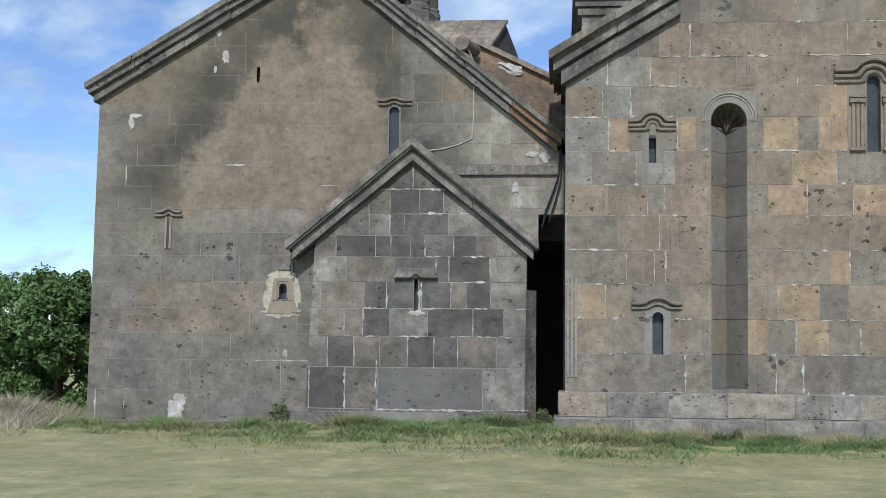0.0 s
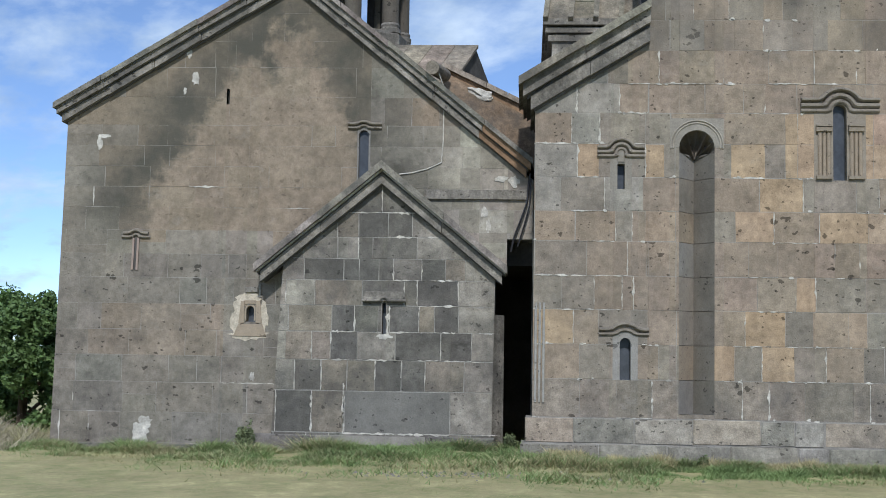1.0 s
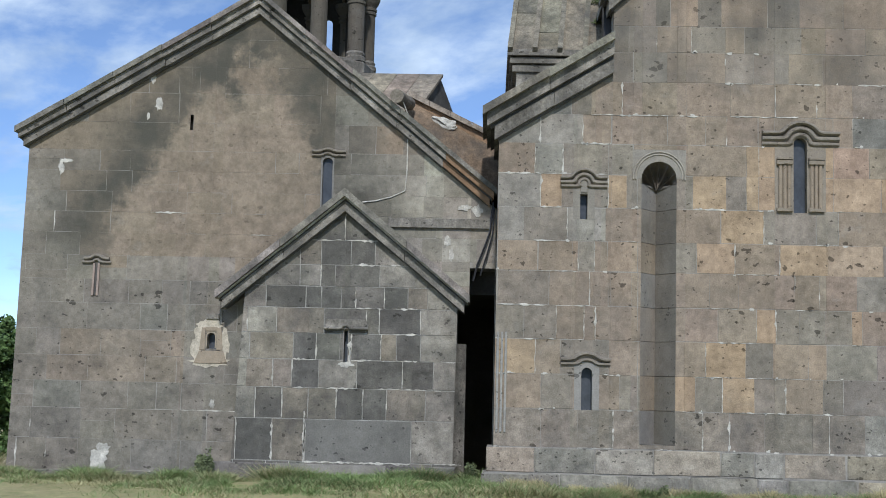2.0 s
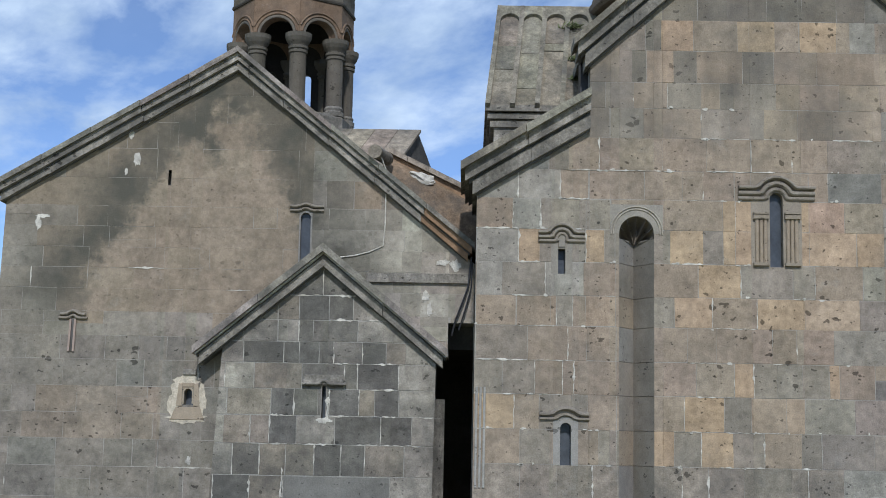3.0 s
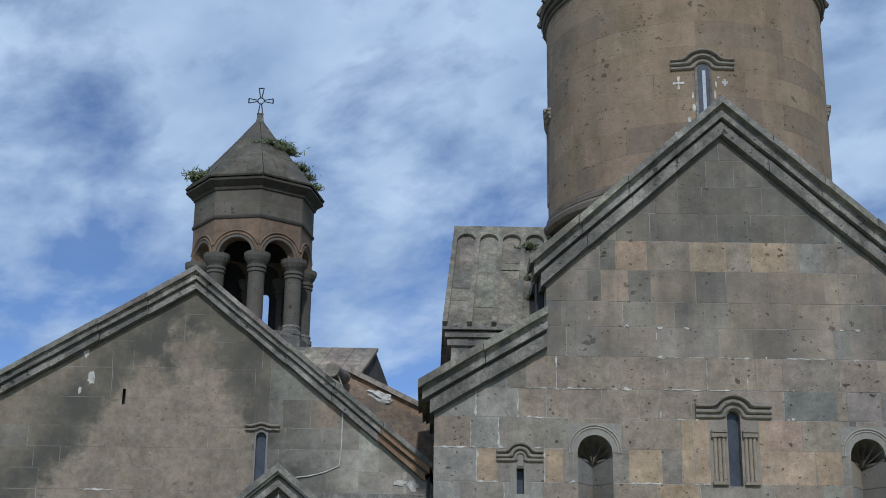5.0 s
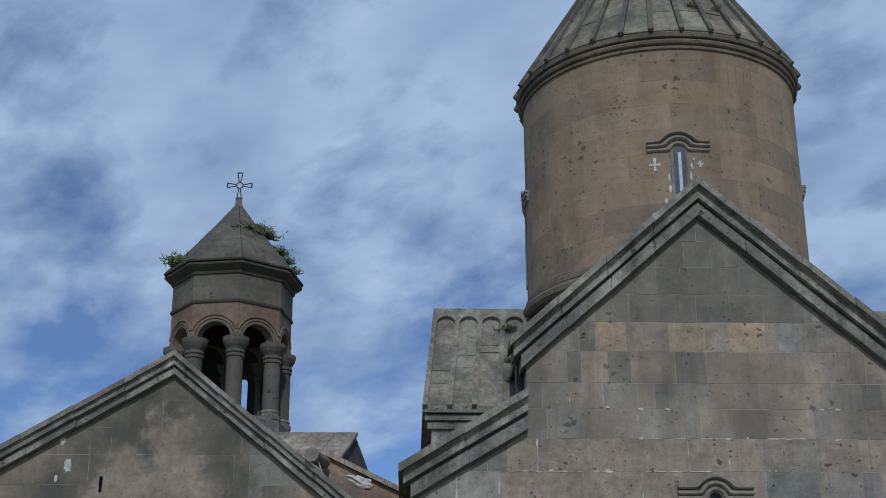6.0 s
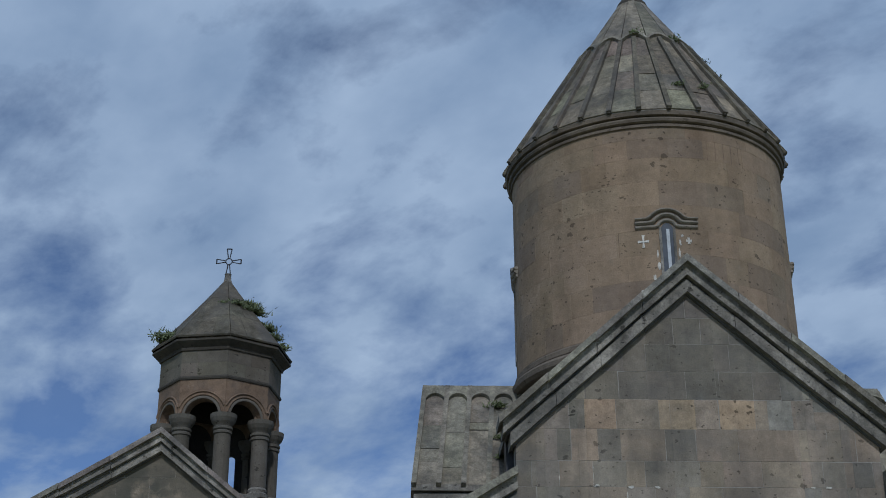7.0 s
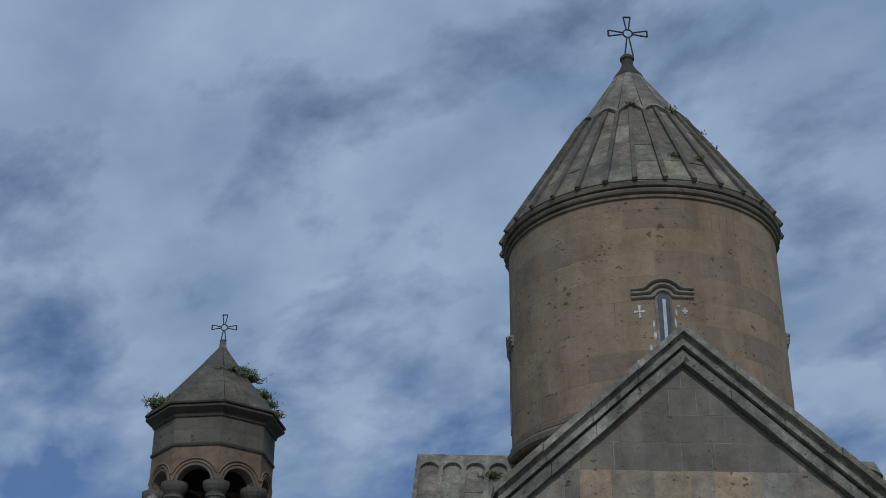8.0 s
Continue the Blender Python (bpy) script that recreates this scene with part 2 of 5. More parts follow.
# ---- building tools ----
from mathutils.geometry import delaunay_2d_cdt

def mesh_of(bm, name, mat):
    bmesh.ops.recalc_face_normals(bm, faces=bm.faces)
    me = bpy.data.meshes.new(name)
    bm.to_mesh(me)
    bm.free()
    me.materials.append(mat)
    return me


def part(name, bm, mat, parent=None, label="", colour=None):
    ob = new(name, mesh_of(bm, name, mat))
    ob.parent = parent
    if label:
        ob["label"] = label
    if colour:
        ob.color = (*colour, 1)
    return ob


def thing(name, label, category, group="", kind=""):
    ob = new(name)
    ob.empty_display_size = 0.3
    ob.location = (0, 0, 0)
    return tagged(ob, label, category, group, kind)


def box(bm, x0, x1, y0, y1, z0, z1):
    vs = [bm.verts.new(c) for c in ((x0, y0, z0), (x1, y0, z0), (x1, y1, z0), (x0, y1, z0), (x0, y0, z1), (x1, y0, z1), (x1, y1, z1), (x0, y1, z1))]
    for f in ((0, 1, 2, 3), (4, 5, 6, 7), (0, 1, 5, 4), (1, 2, 6, 5), (2, 3, 7, 6), (3, 0, 4, 7)):
        bm.faces.new([vs[i] for i in f])


def prism(bm, pts, y0, y1, bevel=0.0):
    """A flat outline in x and z, from y0 (the front) to y1; bevel rounds the front edge."""
    n = len(pts)
    cx, cz = sum(p[0] for p in pts) / n, sum(p[1] for p in pts) / n
    rings = []
    for y, inset in ((y1, 0.0), (y0 + bevel, 0.0), (y0, bevel)) if bevel else ((y1, 0.0), (y0, 0.0)):
        ring = []
        for x, z in pts:
            d = math.hypot(x - cx, z - cz) or 1.0
            k = max(0.0, 1 - 1.3 * inset / d)
            ring.append(bm.verts.new((cx + (x - cx) * k, y, cz + (z - cz) * k)))
        rings.append(ring)
    bm.faces.new(rings[0][::-1])
    for a, b in zip(rings, rings[1:]):
        for i in range(n):
            bm.faces.new((a[i], a[(i + 1) % n], b[(i + 1) % n], b[i]))
    bm.faces.new(rings[-1])


def halfplane(poly, a, b, c):
    """The part of a convex outline where a x + b z <= c."""
    out = []
    for i, p in enumerate(poly):
        q = poly[(i + 1) % len(poly)]
        dp, dq = a * p[0] + b * p[1] - c, a * q[0] + b * q[1] - c
        if dp <= 0:
            out.append(p)
        if dp * dq < 0:
            k = dp / (dp - dq)
            out.append((p[0] + k * (q[0] - p[0]), p[1] + k * (q[1] - p[1])))
    return out


def area(poly):
    return abs(sum(p[0] * q[1] - q[0] * p[1] for p, q in zip(poly, poly[1:] + poly[:1]))) / 2


def minus(poly, hole):
    """A convex outline less an upright rectangle (x0, x1, z0, z1), as convex pieces."""
    x0, x1, z0, z1 = hole
    out, rest = [], poly
    for a, b, c in ((1, 0, x0), (-1, 0, -x1), (0, 1, z0), (0, -1, -z1)):
        piece = halfplane(rest, a, b, c)
        if len(piece) > 2 and area(piece) > 0.002:
            out.append(piece)
        rest = halfplane(rest, -a, -b, -c)
        if len(rest) < 3:
            break
    return out


def pieces(outlines, holes):
    out = list(outlines)
    for h in holes:
        out = [q for p in out for q in minus(p, h)]
    return out


def clip_to(poly, convex):
    """The part of a convex outline inside another convex outline that runs anticlockwise."""
    for p, q in zip(convex, convex[1:] + convex[:1]):
        a, b = q[1] - p[1], -(q[0] - p[0])
        poly = halfplane(poly, a, b, a * p[0] + b * p[1])
        if len(poly) < 3:
            return []
    return poly


TONES = {"g": (0.232, 0.207, 0.172), "b": (0.258, 0.214, 0.167), "w": (0.282, 0.228, 0.173), "t": (0.345, 0.262, 0.18), "d": (0.188, 0.170, 0.142), "k": (0.162, 0.147, 0.122), "n": (0.125, 0.121, 0.11), "m": (0.155, 0.149, 0.132), "p": (0.275, 0.26, 0.228)}


def courses(wall, name, outlines, holes, levels, y, paint, seed, widths=(0.45, 1.15), mat=None, joint=0.009, depth=0.10, wobble=0.006, worn=0.004, plan=None, marked=None, fine=99.0):
    """Lays squared stones in courses over a wall's front: every stone is a piece of its own, clipped to the outline."""
    rnd = random.Random(seed)
    x0 = min(p[0] for o in outlines for p in o)
    x1 = max(p[0] for o in outlines for p in o)
    laid = []
    for course, (za, zb) in enumerate(zip(levels, levels[1:])):
        joints, tones, marks = plan.get(course, ((), "", "")) if plan else ((), "", "")
        known = list(zip(joints, joints[1:], tones, marks))
        x = x0 - rnd.random() * 0.5
        while x < x1:
            tone = ""
            if known:
                a, b, tone, mark = known[0]
                if x < a - 0.05:
                    w, tone = a - x, ""
                else:
                    x, w = a, b - a
                    known.pop(0)
                    if marked is not None and mark in "|L":
                        marked.append((x, za, x, zb))
                    if marked is not None and mark in "_L":
                        marked.append((x, za, x + w, za))
            else:
                w = rnd.uniform(*widths)
            if x1 - (x + w) < 0.3:
                w = x1 - x + 0.01
            j = joint / 2 if za < fine else joint / 6
            wob = lambda: rnd.uniform(-wobble, wobble)
            rect = [(x + j + wob(), za + j + wob()), (x + w - j + wob(), za + j + wob()), (x + w - j + wob(), zb - j + wob()), (x + j + wob(), zb - j + wob())]
            rects = [rect]
            if wobble and not tone and rnd.random() < 0.10 and zb - za > 0.4:
                q = rnd.uniform(0.35, 0.65)
                mid = [tuple(a + (b - a) * q for a, b in zip(rect[0], rect[3])), tuple(a + (b - a) * q for a, b in zip(rect[1], rect[2]))]
                rects = [[rect[0], rect[1], (mid[1][0], mid[1][1] - j), (mid[0][0], mid[0][1] - j)], [(mid[0][0], mid[0][1] + j), (mid[1][0], mid[1][1] + j), rect[2], rect[3]]]
            for rect, o in ((r_, o_) for r_ in rects for o_ in outlines):
                bit = clip_to(rect, o)
                if not bit or area(bit) < 0.008:
                    continue
                for b in pieces([bit], holes):
                    cx, cz = sum(p[0] for p in b) / len(b), sum(p[1] for p in b) / len(b)
                    if area(b) < 0.006:
                        continue
                    bm = bmesh.new()
                    prism(bm, b, y + rnd.uniform(-worn, worn), y + depth, worn)
                    part(name, bm, mat(cx, cz) if callable(mat) else mat or STONE, wall, colour=jitter(TONES[tone], rnd, 0.07) if tone in TONES else paint(cx, cz, rnd))
                if area(bit) > 0.9 * w * (zb - za):
                    laid.append((x, x + w, za, zb))
            x += w
    return laid


def raking(bm, xa, za, xb, zb, y0, y1, top, bottom):
    """A sloping band between two upright cuts; top and bottom are measured straight up from the line."""
    prism(bm, [(xa, za + bottom), (xb, zb + bottom), (xb, zb + top), (xa, za + top)], y0, y1)


def sweep(bm, path, profile, close=False):
    """Drags a profile of (sideways, y) along a path in x and z."""
    rows = []
    for i, p in enumerate(path):
        a, b = path[max(i - 1, 0)], path[min(i + 1, len(path) - 1)]
        tx, tz = b[0] - a[0], b[1] - a[1]
        d = math.hypot(tx, tz)
        nx, nz = -tz / d, tx / d
        if 0 < i < len(path) - 1:
            e = math.hypot(p[0] - a[0], p[1] - a[1])
            sx, sz = (p[0] - a[0]) / e, (p[1] - a[1]) / e
            k = 1 / max(0.5, abs(-sz * nx + sx * nz))
        else:
            k = 1
        rows.append([bm.verts.new((p[0] + nx * s * k, y, p[1] + nz * s * k)) for s, y in profile])
    n = len(profile)
    for a, b in zip(rows, rows[1:]):
        for i in range(n):
            bm.faces.new((a[i], a[(i + 1) % n], b[(i + 1) % n], b[i]))
    bm.faces.new(rows[0])
    bm.faces.new(rows[-1][::-1])


def ring(bm, cx, cy, profile, n=96, a0=0.0, a1=2 * math.pi):
    """Turns a profile of (radius, z) about an upright axis."""
    full = abs(a1 - a0 - 2 * math.pi) < 1e-6
    m = n if full else n + 1
    rows = [[bm.verts.new((cx + r * math.sin(a0 + (a1 - a0) * k / n), cy - r * math.cos(a0 + (a1 - a0) * k / n), z)) for r, z in profile] for k in range(m)]
    for k in range(n):
        a, b = rows[k], rows[(k + 1) % m]
        for i in range(len(profile) - 1):
            bm.faces.new((a[i], a[i + 1], b[i + 1], b[i]))


def rod(bm, a, b, r, n=8, r2=None):
    a, b = Vector(a), Vector(b)
    q = (b - a).to_track_quat("Z", "Y")
    rows = [[bm.verts.new(c + q @ Vector((rr * math.cos(2 * math.pi * k / n), rr * math.sin(2 * math.pi * k / n), 0))) for k in range(n)] for c, rr in ((a, r), (b, r2 if r2 is not None else r))]
    for k in range(n):
        bm.faces.new((rows[0][k], rows[0][(k + 1) % n], rows[1][(k + 1) % n], rows[1][k]))
    bm.faces.new(rows[0][::-1])
    bm.faces.new(rows[1])


def arc(cx, cz, r, a0, a1, n):
    return [(cx + r * math.cos(radians(a0 + (a1 - a0) * k / n)), cz + r * math.sin(radians(a0 + (a1 - a0) * k / n))) for k in range(n + 1)]


def jitter(c, rnd, k=0.10):
    s = 1 + rnd.uniform(-k, k)
    return tuple(max(0.02, v * w * s * (1 + rnd.uniform(-k, k) * 0.25)) for v, w in zip(c, (1.02, 1.0, 0.98)))


def bend(ob_bm, cx, cy, r, turn=0.0):
    """Wraps what was built on the plane y = 0 (x sideways, y inwards) round an upright cylinder."""
    for v in ob_bm.verts:
        a, rr = v.co.x / r + turn, r - v.co.y
        v.co = Vector((cx + rr * math.sin(a), cy - rr * math.cos(a), v.co.z))


def move(bm, m):
    bmesh.ops.transform(bm, matrix=m, verts=bm.verts)


def arch_plate(bm, cx, half, z0, spring, r, ztop, y0, y1, n=14):
    """An upright plate with a round-headed opening through it."""
    inner = [(cx - r, z0)] + arc(cx, spring, r, 180, 0, n) + [(cx + r, z0)]
    outer = [(cx - half, z0)]
    for k in range(n + 1):
        a = radians(180 - 180 * k / n)
        dx, dz = math.cos(a), math.sin(a)
        s = min(half / abs(dx) if abs(dx) > 1e-6 else 1e9, (ztop - spring) / dz if dz > 1e-6 else 1e9)
        outer.append((cx + dx * s, spring + dz * s))
    outer.append((cx + half, z0))
    rows = [[bm.verts.new((x, y, z)) for x, z in ring_] for ring_, y in ((inner, y0), (outer, y0), (outer, y1), (inner, y1))]
    m = len(inner)
    for a, b in zip(rows, rows[1:] + rows[:1]):
        for i in range(m - 1):
            bm.faces.new((a[i], a[i + 1], b[i + 1], b[i]))
    for i in (0, m - 1):
        bm.faces.new([r_[i] for r_ in rows])
    # corners above the fan
    for sx in (-1, 1):
        ks = [k for k in range(n) if (lambda p, q: abs(abs(p[0] - cx) - half) < 1e-6 and abs(q[1] - ztop) < 1e-6 or abs(p[1] - ztop) < 1e-6 and abs(abs(q[0] - cx) - half) < 1e-6)(outer[k + 1], outer[k + 2])]
        for k in ks:
            p, q = outer[k + 1], outer[k + 2]
            if (p[0] + q[0] - 2 * cx) * sx > 0:
                prism(bm, [p, (cx + sx * half, ztop), q], y0, y1)


def hood_path(x0, x1, z, cx, cz, r, n=10):
    """A window hood's line: level, a round hump over the window, level again."""
    a = math.degrees(math.asin(max(-0.9, min(0.95, (z - cz) / r)))) + 6
    e = r * math.cos(radians(a - 6))
    return [(x0, z), (cx - e - 0.05, z), (cx - e - 0.015, z + 0.012)] + arc(cx, cz, r, 180 - a, a, n) + [(cx + e + 0.015, z + 0.012), (cx + e + 0.05, z), (x1, z)]


def slab_with_holes(bm, outlines, holes, y0, y1):
    """One connected thick wall over outlines that share edges, with upright rectangular openings through it."""
    vs, es = [], []
    for ring_ in list(outlines) + [[(a, c), (b, c), (b, d), (a, d)] for a, b, c, d in holes]:
        k = len(vs)
        vs += [Vector(p) for p in ring_]
        es += [(k + i, k + (i + 1) % len(ring_)) for i in range(len(ring_))]
    pts, _e, tris, *_rest = delaunay_2d_cdt(vs, es, [], 0, 1e-5)
    keep = []
    for t in tris:
        cx, cz = sum(pts[i].x for i in t) / 3, sum(pts[i].y for i in t) / 3
        if any(a < cx < b and c < cz < d for a, b, c, d in holes):
            continue
        if any(all((q[0] - p[0]) * (cz - p[1]) - (q[1] - p[1]) * (cx - p[0]) >= -1e-9 for p, q in zip(o, o[1:] + o[:1])) for o in outlines):
            keep.append(t)
    lo = [bm.verts.new((p.x, y0, p.y)) for p in pts]
    hi = [bm.verts.new((p.x, y1, p.y)) for p in pts]
    count = {}
    for t in keep:
        bm.faces.new([lo[i] for i in t])
        bm.faces.new([hi[i] for i in reversed(t)])
        for i in range(3):
            e = (t[i], t[(i + 1) % 3])
            count[frozenset(e)] = None if frozenset(e) in count else e
    for e in count.values():
        if e:
            bm.faces.new((lo[e[0]], lo[e[1]], hi[e[1]], hi[e[0]]))
    bmesh.ops.delete(bm, geom=[v for v in bm.verts if not v.link_faces], context="VERTS")


def roll_profile(half, y, out, n=5):
    """A half-round roll that stands proud of the plane y."""
    return [(half * math.cos(radians(180 - 180 * k / n)), y - out * math.sin(radians(180 * k / n))) for k in range(n + 1)]


def blob(bm, cx, cz, rx, rz, y, thick, seed, n=16, rough=0.35):
    """A ragged smear of mortar on a wall."""
    rnd = random.Random(seed)
    pts = []
    for k in range(n):
        a = 2 * math.pi * k / n
        s = 1 + rnd.uniform(-rough, rough)
        pts.append((cx + rx * s * math.cos(a), cz + rz * s * math.sin(a)))
    prism(bm, pts, y - thick, y + 0.03)


def joint_line(bm, x0, z0, x1, z1, y, w, rnd):
    """A ragged line of pointing along a joint."""
    n = max(2, int(math.hypot(x1 - x0, z1 - z0) / 0.06))
    dx, dz = x1 - x0, z1 - z0
    d = math.hypot(dx, dz)
    nx, nz = -dz / d, dx / d
    rows = []
    for k in range(n + 1):
        t = k / n
        s = w * (rnd.uniform(0.15, 0.9) if rnd.random() < 0.8 else rnd.uniform(0.9, 1.9)) * (1 if 0 < k < n else 0.3)
        o = rnd.uniform(-0.5, 0.5) * w
        rows.append([bm.verts.new((x0 + dx * t + nx * (o + q * s), y + e, z0 + dz * t + nz * (o + q * s))) for q, e in ((-1, 0.012), (-0.7, -0.004), (0.7, -0.004), (1, 0.012))])
    for a, b in zip(rows, rows[1:]):
        for i in range(3):
            bm.faces.new((a[i], a[i + 1], b[i + 1], b[i]))


def pointing(owner, laid, y, share, width, seed, keep=lambda x, z: True, label="patchy white lime pointing", holes=()):
    rnd = random.Random(seed)
    bm = bmesh.new()
    for x0, x1, z0, z1 in laid:
        if not keep((x0 + x1) / 2, (z0 + z1) / 2):
            continue
        for a in ((x0, z0, x1, z0), (x0, z0, x0, z1)):
            if any(a[0] < h[1] + 0.04 and a[2] > h[0] - 0.04 and a[1] < h[3] + 0.04 and a[3] > h[2] - 0.04 for h in holes):
                continue
            if rnd.random() < share:
                s, e = sorted((rnd.random(), rnd.random()))
                if rnd.random() < 0.35:
                    s, e = 0.0, 1.0
                if (e - s) * math.hypot(a[2] - a[0], a[3] - a[1]) < 0.08:
                    continue
                joint_line(bm, a[0] + (a[2] - a[0]) * s, a[1] + (a[3] - a[1]) * s, a[0] + (a[2] - a[0]) * e, a[1] + (a[3] - a[1]) * e, y, width * rnd.uniform(0.5, 1.3), rnd)
    return tagged(part("mortar_pointing", bm, WHITE, owner, label), kind="stuff")


def marked_joints(owner, lines, y, width, seed, holes=()):
    """White pointing along chosen joints, broken here and there."""
    rnd = random.Random(seed)
    bm = bmesh.new()
    for ax, az, bx, bz in lines:
        t = 0.0
        while t < 1.0:
            e = min(1.0, t + rnd.uniform(0.15, 0.6))
            p, q = (ax + (bx - ax) * t, az + (bz - az) * t), (ax + (bx - ax) * e, az + (bz - az) * e)
            clear = not any(min(p[0], q[0]) < h[1] + 0.03 and max(p[0], q[0]) > h[0] - 0.03 and min(p[1], q[1]) < h[3] + 0.03 and max(p[1], q[1]) > h[2] - 0.03 for h in holes)
            if clear and math.hypot(q[0] - p[0], q[1] - p[1]) > 0.07 and rnd.random() < 0.8:
                joint_line(bm, *p, *q, y, width * rnd.uniform(0.55, 1.35), rnd)
            t = e
    return tagged(part("mortar_pointing", bm, WHITE, owner, "bright white lime pointing"), kind="stuff")


# ---- ground ----
def ground_height(x, y):
    z = -0.35 * min(1.0, max(0.0, (y - 4) / 14))
    if y > 27:
        z -= min(2.2, (y - 27) * 0.06)
    bank = math.exp(-((y - 24.2) / 1.2) ** 2) * 0.20 * math.exp(-((x + 1.2) / 2.6) ** 2)
    left = math.exp(-((y - 25) / 2.5) ** 2) * 0.30 * math.exp(-((x + 11.0) / 1.6) ** 2)
    lumps = 0.10 * max(0.0, noise.noise((x * 1.1, y * 1.4, 4.0)) + 0.2) * math.exp(-((y - 23.6) / 1.0) ** 2)
    return z + bank + left + lumps + 0.03 * noise.noise((x * 0.5, y * 0.5, 0))


def build_ground():
    bm = bmesh.new()
    xs = [-900, -300, -120, -60] + [-30 + i * 0.6 for i in range(30)] + [-12 + i * 0.3 for i in range(74)] + [10.5 + i * 0.6 for i in range(17)] + [30, 60, 120, 300, 900]
    ys = [-900, -300, -100, -40, -15] + [-5 + i * 0.6 for i in range(45)] + [22 + i * 0.3 for i in range(17)] + [27.4 + i * 0.6 for i in range(32)] + [55, 70, 120, 300, 1500]
    rows = [[bm.verts.new((x, y, ground_height(x, y))) for x in xs] for y in ys]
    for a, b in zip(rows, rows[1:]):
        for i in range(len(xs) - 1):
            bm.faces.new((a[i], a[i + 1], b[i + 1], b[i]))
    tagged(part("ground", bm, SOIL), "short sun-dried turf round the monastery walls", "ground", kind="structure")


build_ground()

# ---- the church ----
FY = 24.0  # the plane of the church's front
AX = 5.45  # its axis
church = thing("church", "domed church of grey and tan tuff blocks", "church")
Z_RIGHT = [0.5, 1.17, 1.78, 2.39, 2.99, 3.6, 4.14, 4.74, 5.34, 5.89, 6.42, 7.02, 7.57, 8.05, 8.65, 9.22, 9.77, 10.31, 10.84, 11.4, 12.1]
ROOF = (0.205, 0.195, 0.17)


def gable_z(x):
    return 11.95 - 0.885 * abs(x - AX)


def bay_z(x):
    return 6.40 + 0.60 * (min(x, 2 * AX - x) + 0.2)


XL, XR, SL, SR = 0.08, 2 * AX - 0.08, 2.10, 2 * AX - 2.10
left_bay = [(XL, 0.45), (SL, 0.45), (SL, bay_z(SL) - 0.5), (XL, bay_z(XL) - 0.5)]
right_bay = [(SR, 0.45), (XR, 0.45), (XR, bay_z(XR) - 0.5), (SR, bay_z(SR) - 0.5)]
middle = [(SL, 0.45), (SR, 0.45), (SR, gable_z(SR) - 0.4), (AX, gable_z(AX) - 0.4), (SL, gable_z(SL) - 0.4)]
FRONT = [left_bay, middle, right_bay]
NICHES = (2.94, 7.80)
front_holes = [(n - 0.31, n + 0.31, 0.58, 5.28) for n in NICHES] + [(n - 0.47, n + 0.47, 5.28, 5.80) for n in NICHES]
front_holes += [(4.98, 5.88, 4.71, 6.12), (1.42, 1.80, 4.53, 5.1), (1.48, 1.92, 1.16, 2.0)]
bm = bmesh.new()
slab_with_holes(bm, FRONT, front_holes, FY + 0.004, FY + 0.9)
church_wall = part("wall", bm, MORTAR, church, "coursed tuff masonry with white mortar repairs")


def cornice(owner, xa, xb, line, y, back, bands, rust=None):
    """A raking cornice in bands; each is a part with its own joints."""
    for nm, out, top, bot, mat in bands:
        n = max(1, round(abs(xb - xa) / 0.95))
        xs = xa + (0.45 if xb > xa else -0.45) * max(0.0, -0.5 * (top + bot))
        for k in range(n):
            a, b = xs + (xb - xs) * k / n, xs + (xb - xs) * (k + 1) / n
            g = 0.004 * (1 if b > a else -1)
            bm = bmesh.new()
            rnd = random.Random(k * 31 + round(out * 100))
            raking(bm, a + (g if k else 0), line(a) + rnd.uniform(-0.012, 0.012), b - (g if k < n - 1 else 0), line(b) + rnd.uniform(-0.012, 0.012), y - out + rnd.uniform(-0.012, 0.012), back, top, bot)
            ob = part(nm, bm, mat, owner, colour=jitter(ROOF, rnd, 0.2))
            if rust and rust(0.5 * (a + b), nm):
                ob.data.materials[0] = RUSTY


# all cornice grooves take VOID: the shade between mouldings is in their colour
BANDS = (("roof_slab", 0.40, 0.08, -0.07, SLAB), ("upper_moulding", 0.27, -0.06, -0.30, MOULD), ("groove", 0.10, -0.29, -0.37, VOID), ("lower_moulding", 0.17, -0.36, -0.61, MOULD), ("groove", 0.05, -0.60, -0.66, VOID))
for s in (-1, 1):
    cornice(church, AX + s * (AX - 1.78), AX, gable_z, FY, FY + 0.4, BANDS)
    bm = bmesh.new()
    raking(bm, AX + s * (AX - 1.98), gable_z(1.98), AX, gable_z(AX), FY + 0.38, FY + 3.0, 0.05, -0.12)
    part("roof", bm, SLAB, church, colour=ROOF)
    cornice(church, AX + s * (AX + 0.22), AX + s * (AX - 2.10), bay_z, FY, FY + 2.2, BANDS)
# black sheets added beside the upper roof, standing for the shaded recess there
for s in (-1, 1):
    bm = bmesh.new()
    for x0, x1, z0, z1 in ((1.96, 2.15, 7.94, 9.17), (2.15, 2.40, 9.07, 9.17)):
        xs = sorted((AX + s * (AX - x0), AX + s * (AX - x1)))
        prism(bm, [(xs[0], z0), (xs[1], z0), (xs[1], z1), (xs[0], z1)], FY + 0.42, FY + 0.9)
    part("flashing", bm, IRON, church, "black sheet added for the shade under the gable's eave")
# the body behind the front
bm = bmesh.new()
box(bm, XL, XR, FY + 0.85, FY + 9, -0.5, 5.6)
part("wall", bm, MOULD, church)
bm = bmesh.new()
prism(bm, [(SL, 5.55), (SR, 5.55), (SR, 8.2), (AX, 11.0), (SL, 8.2)], FY + 0.85, FY + 9)
part("wall", bm, MOULD, church)

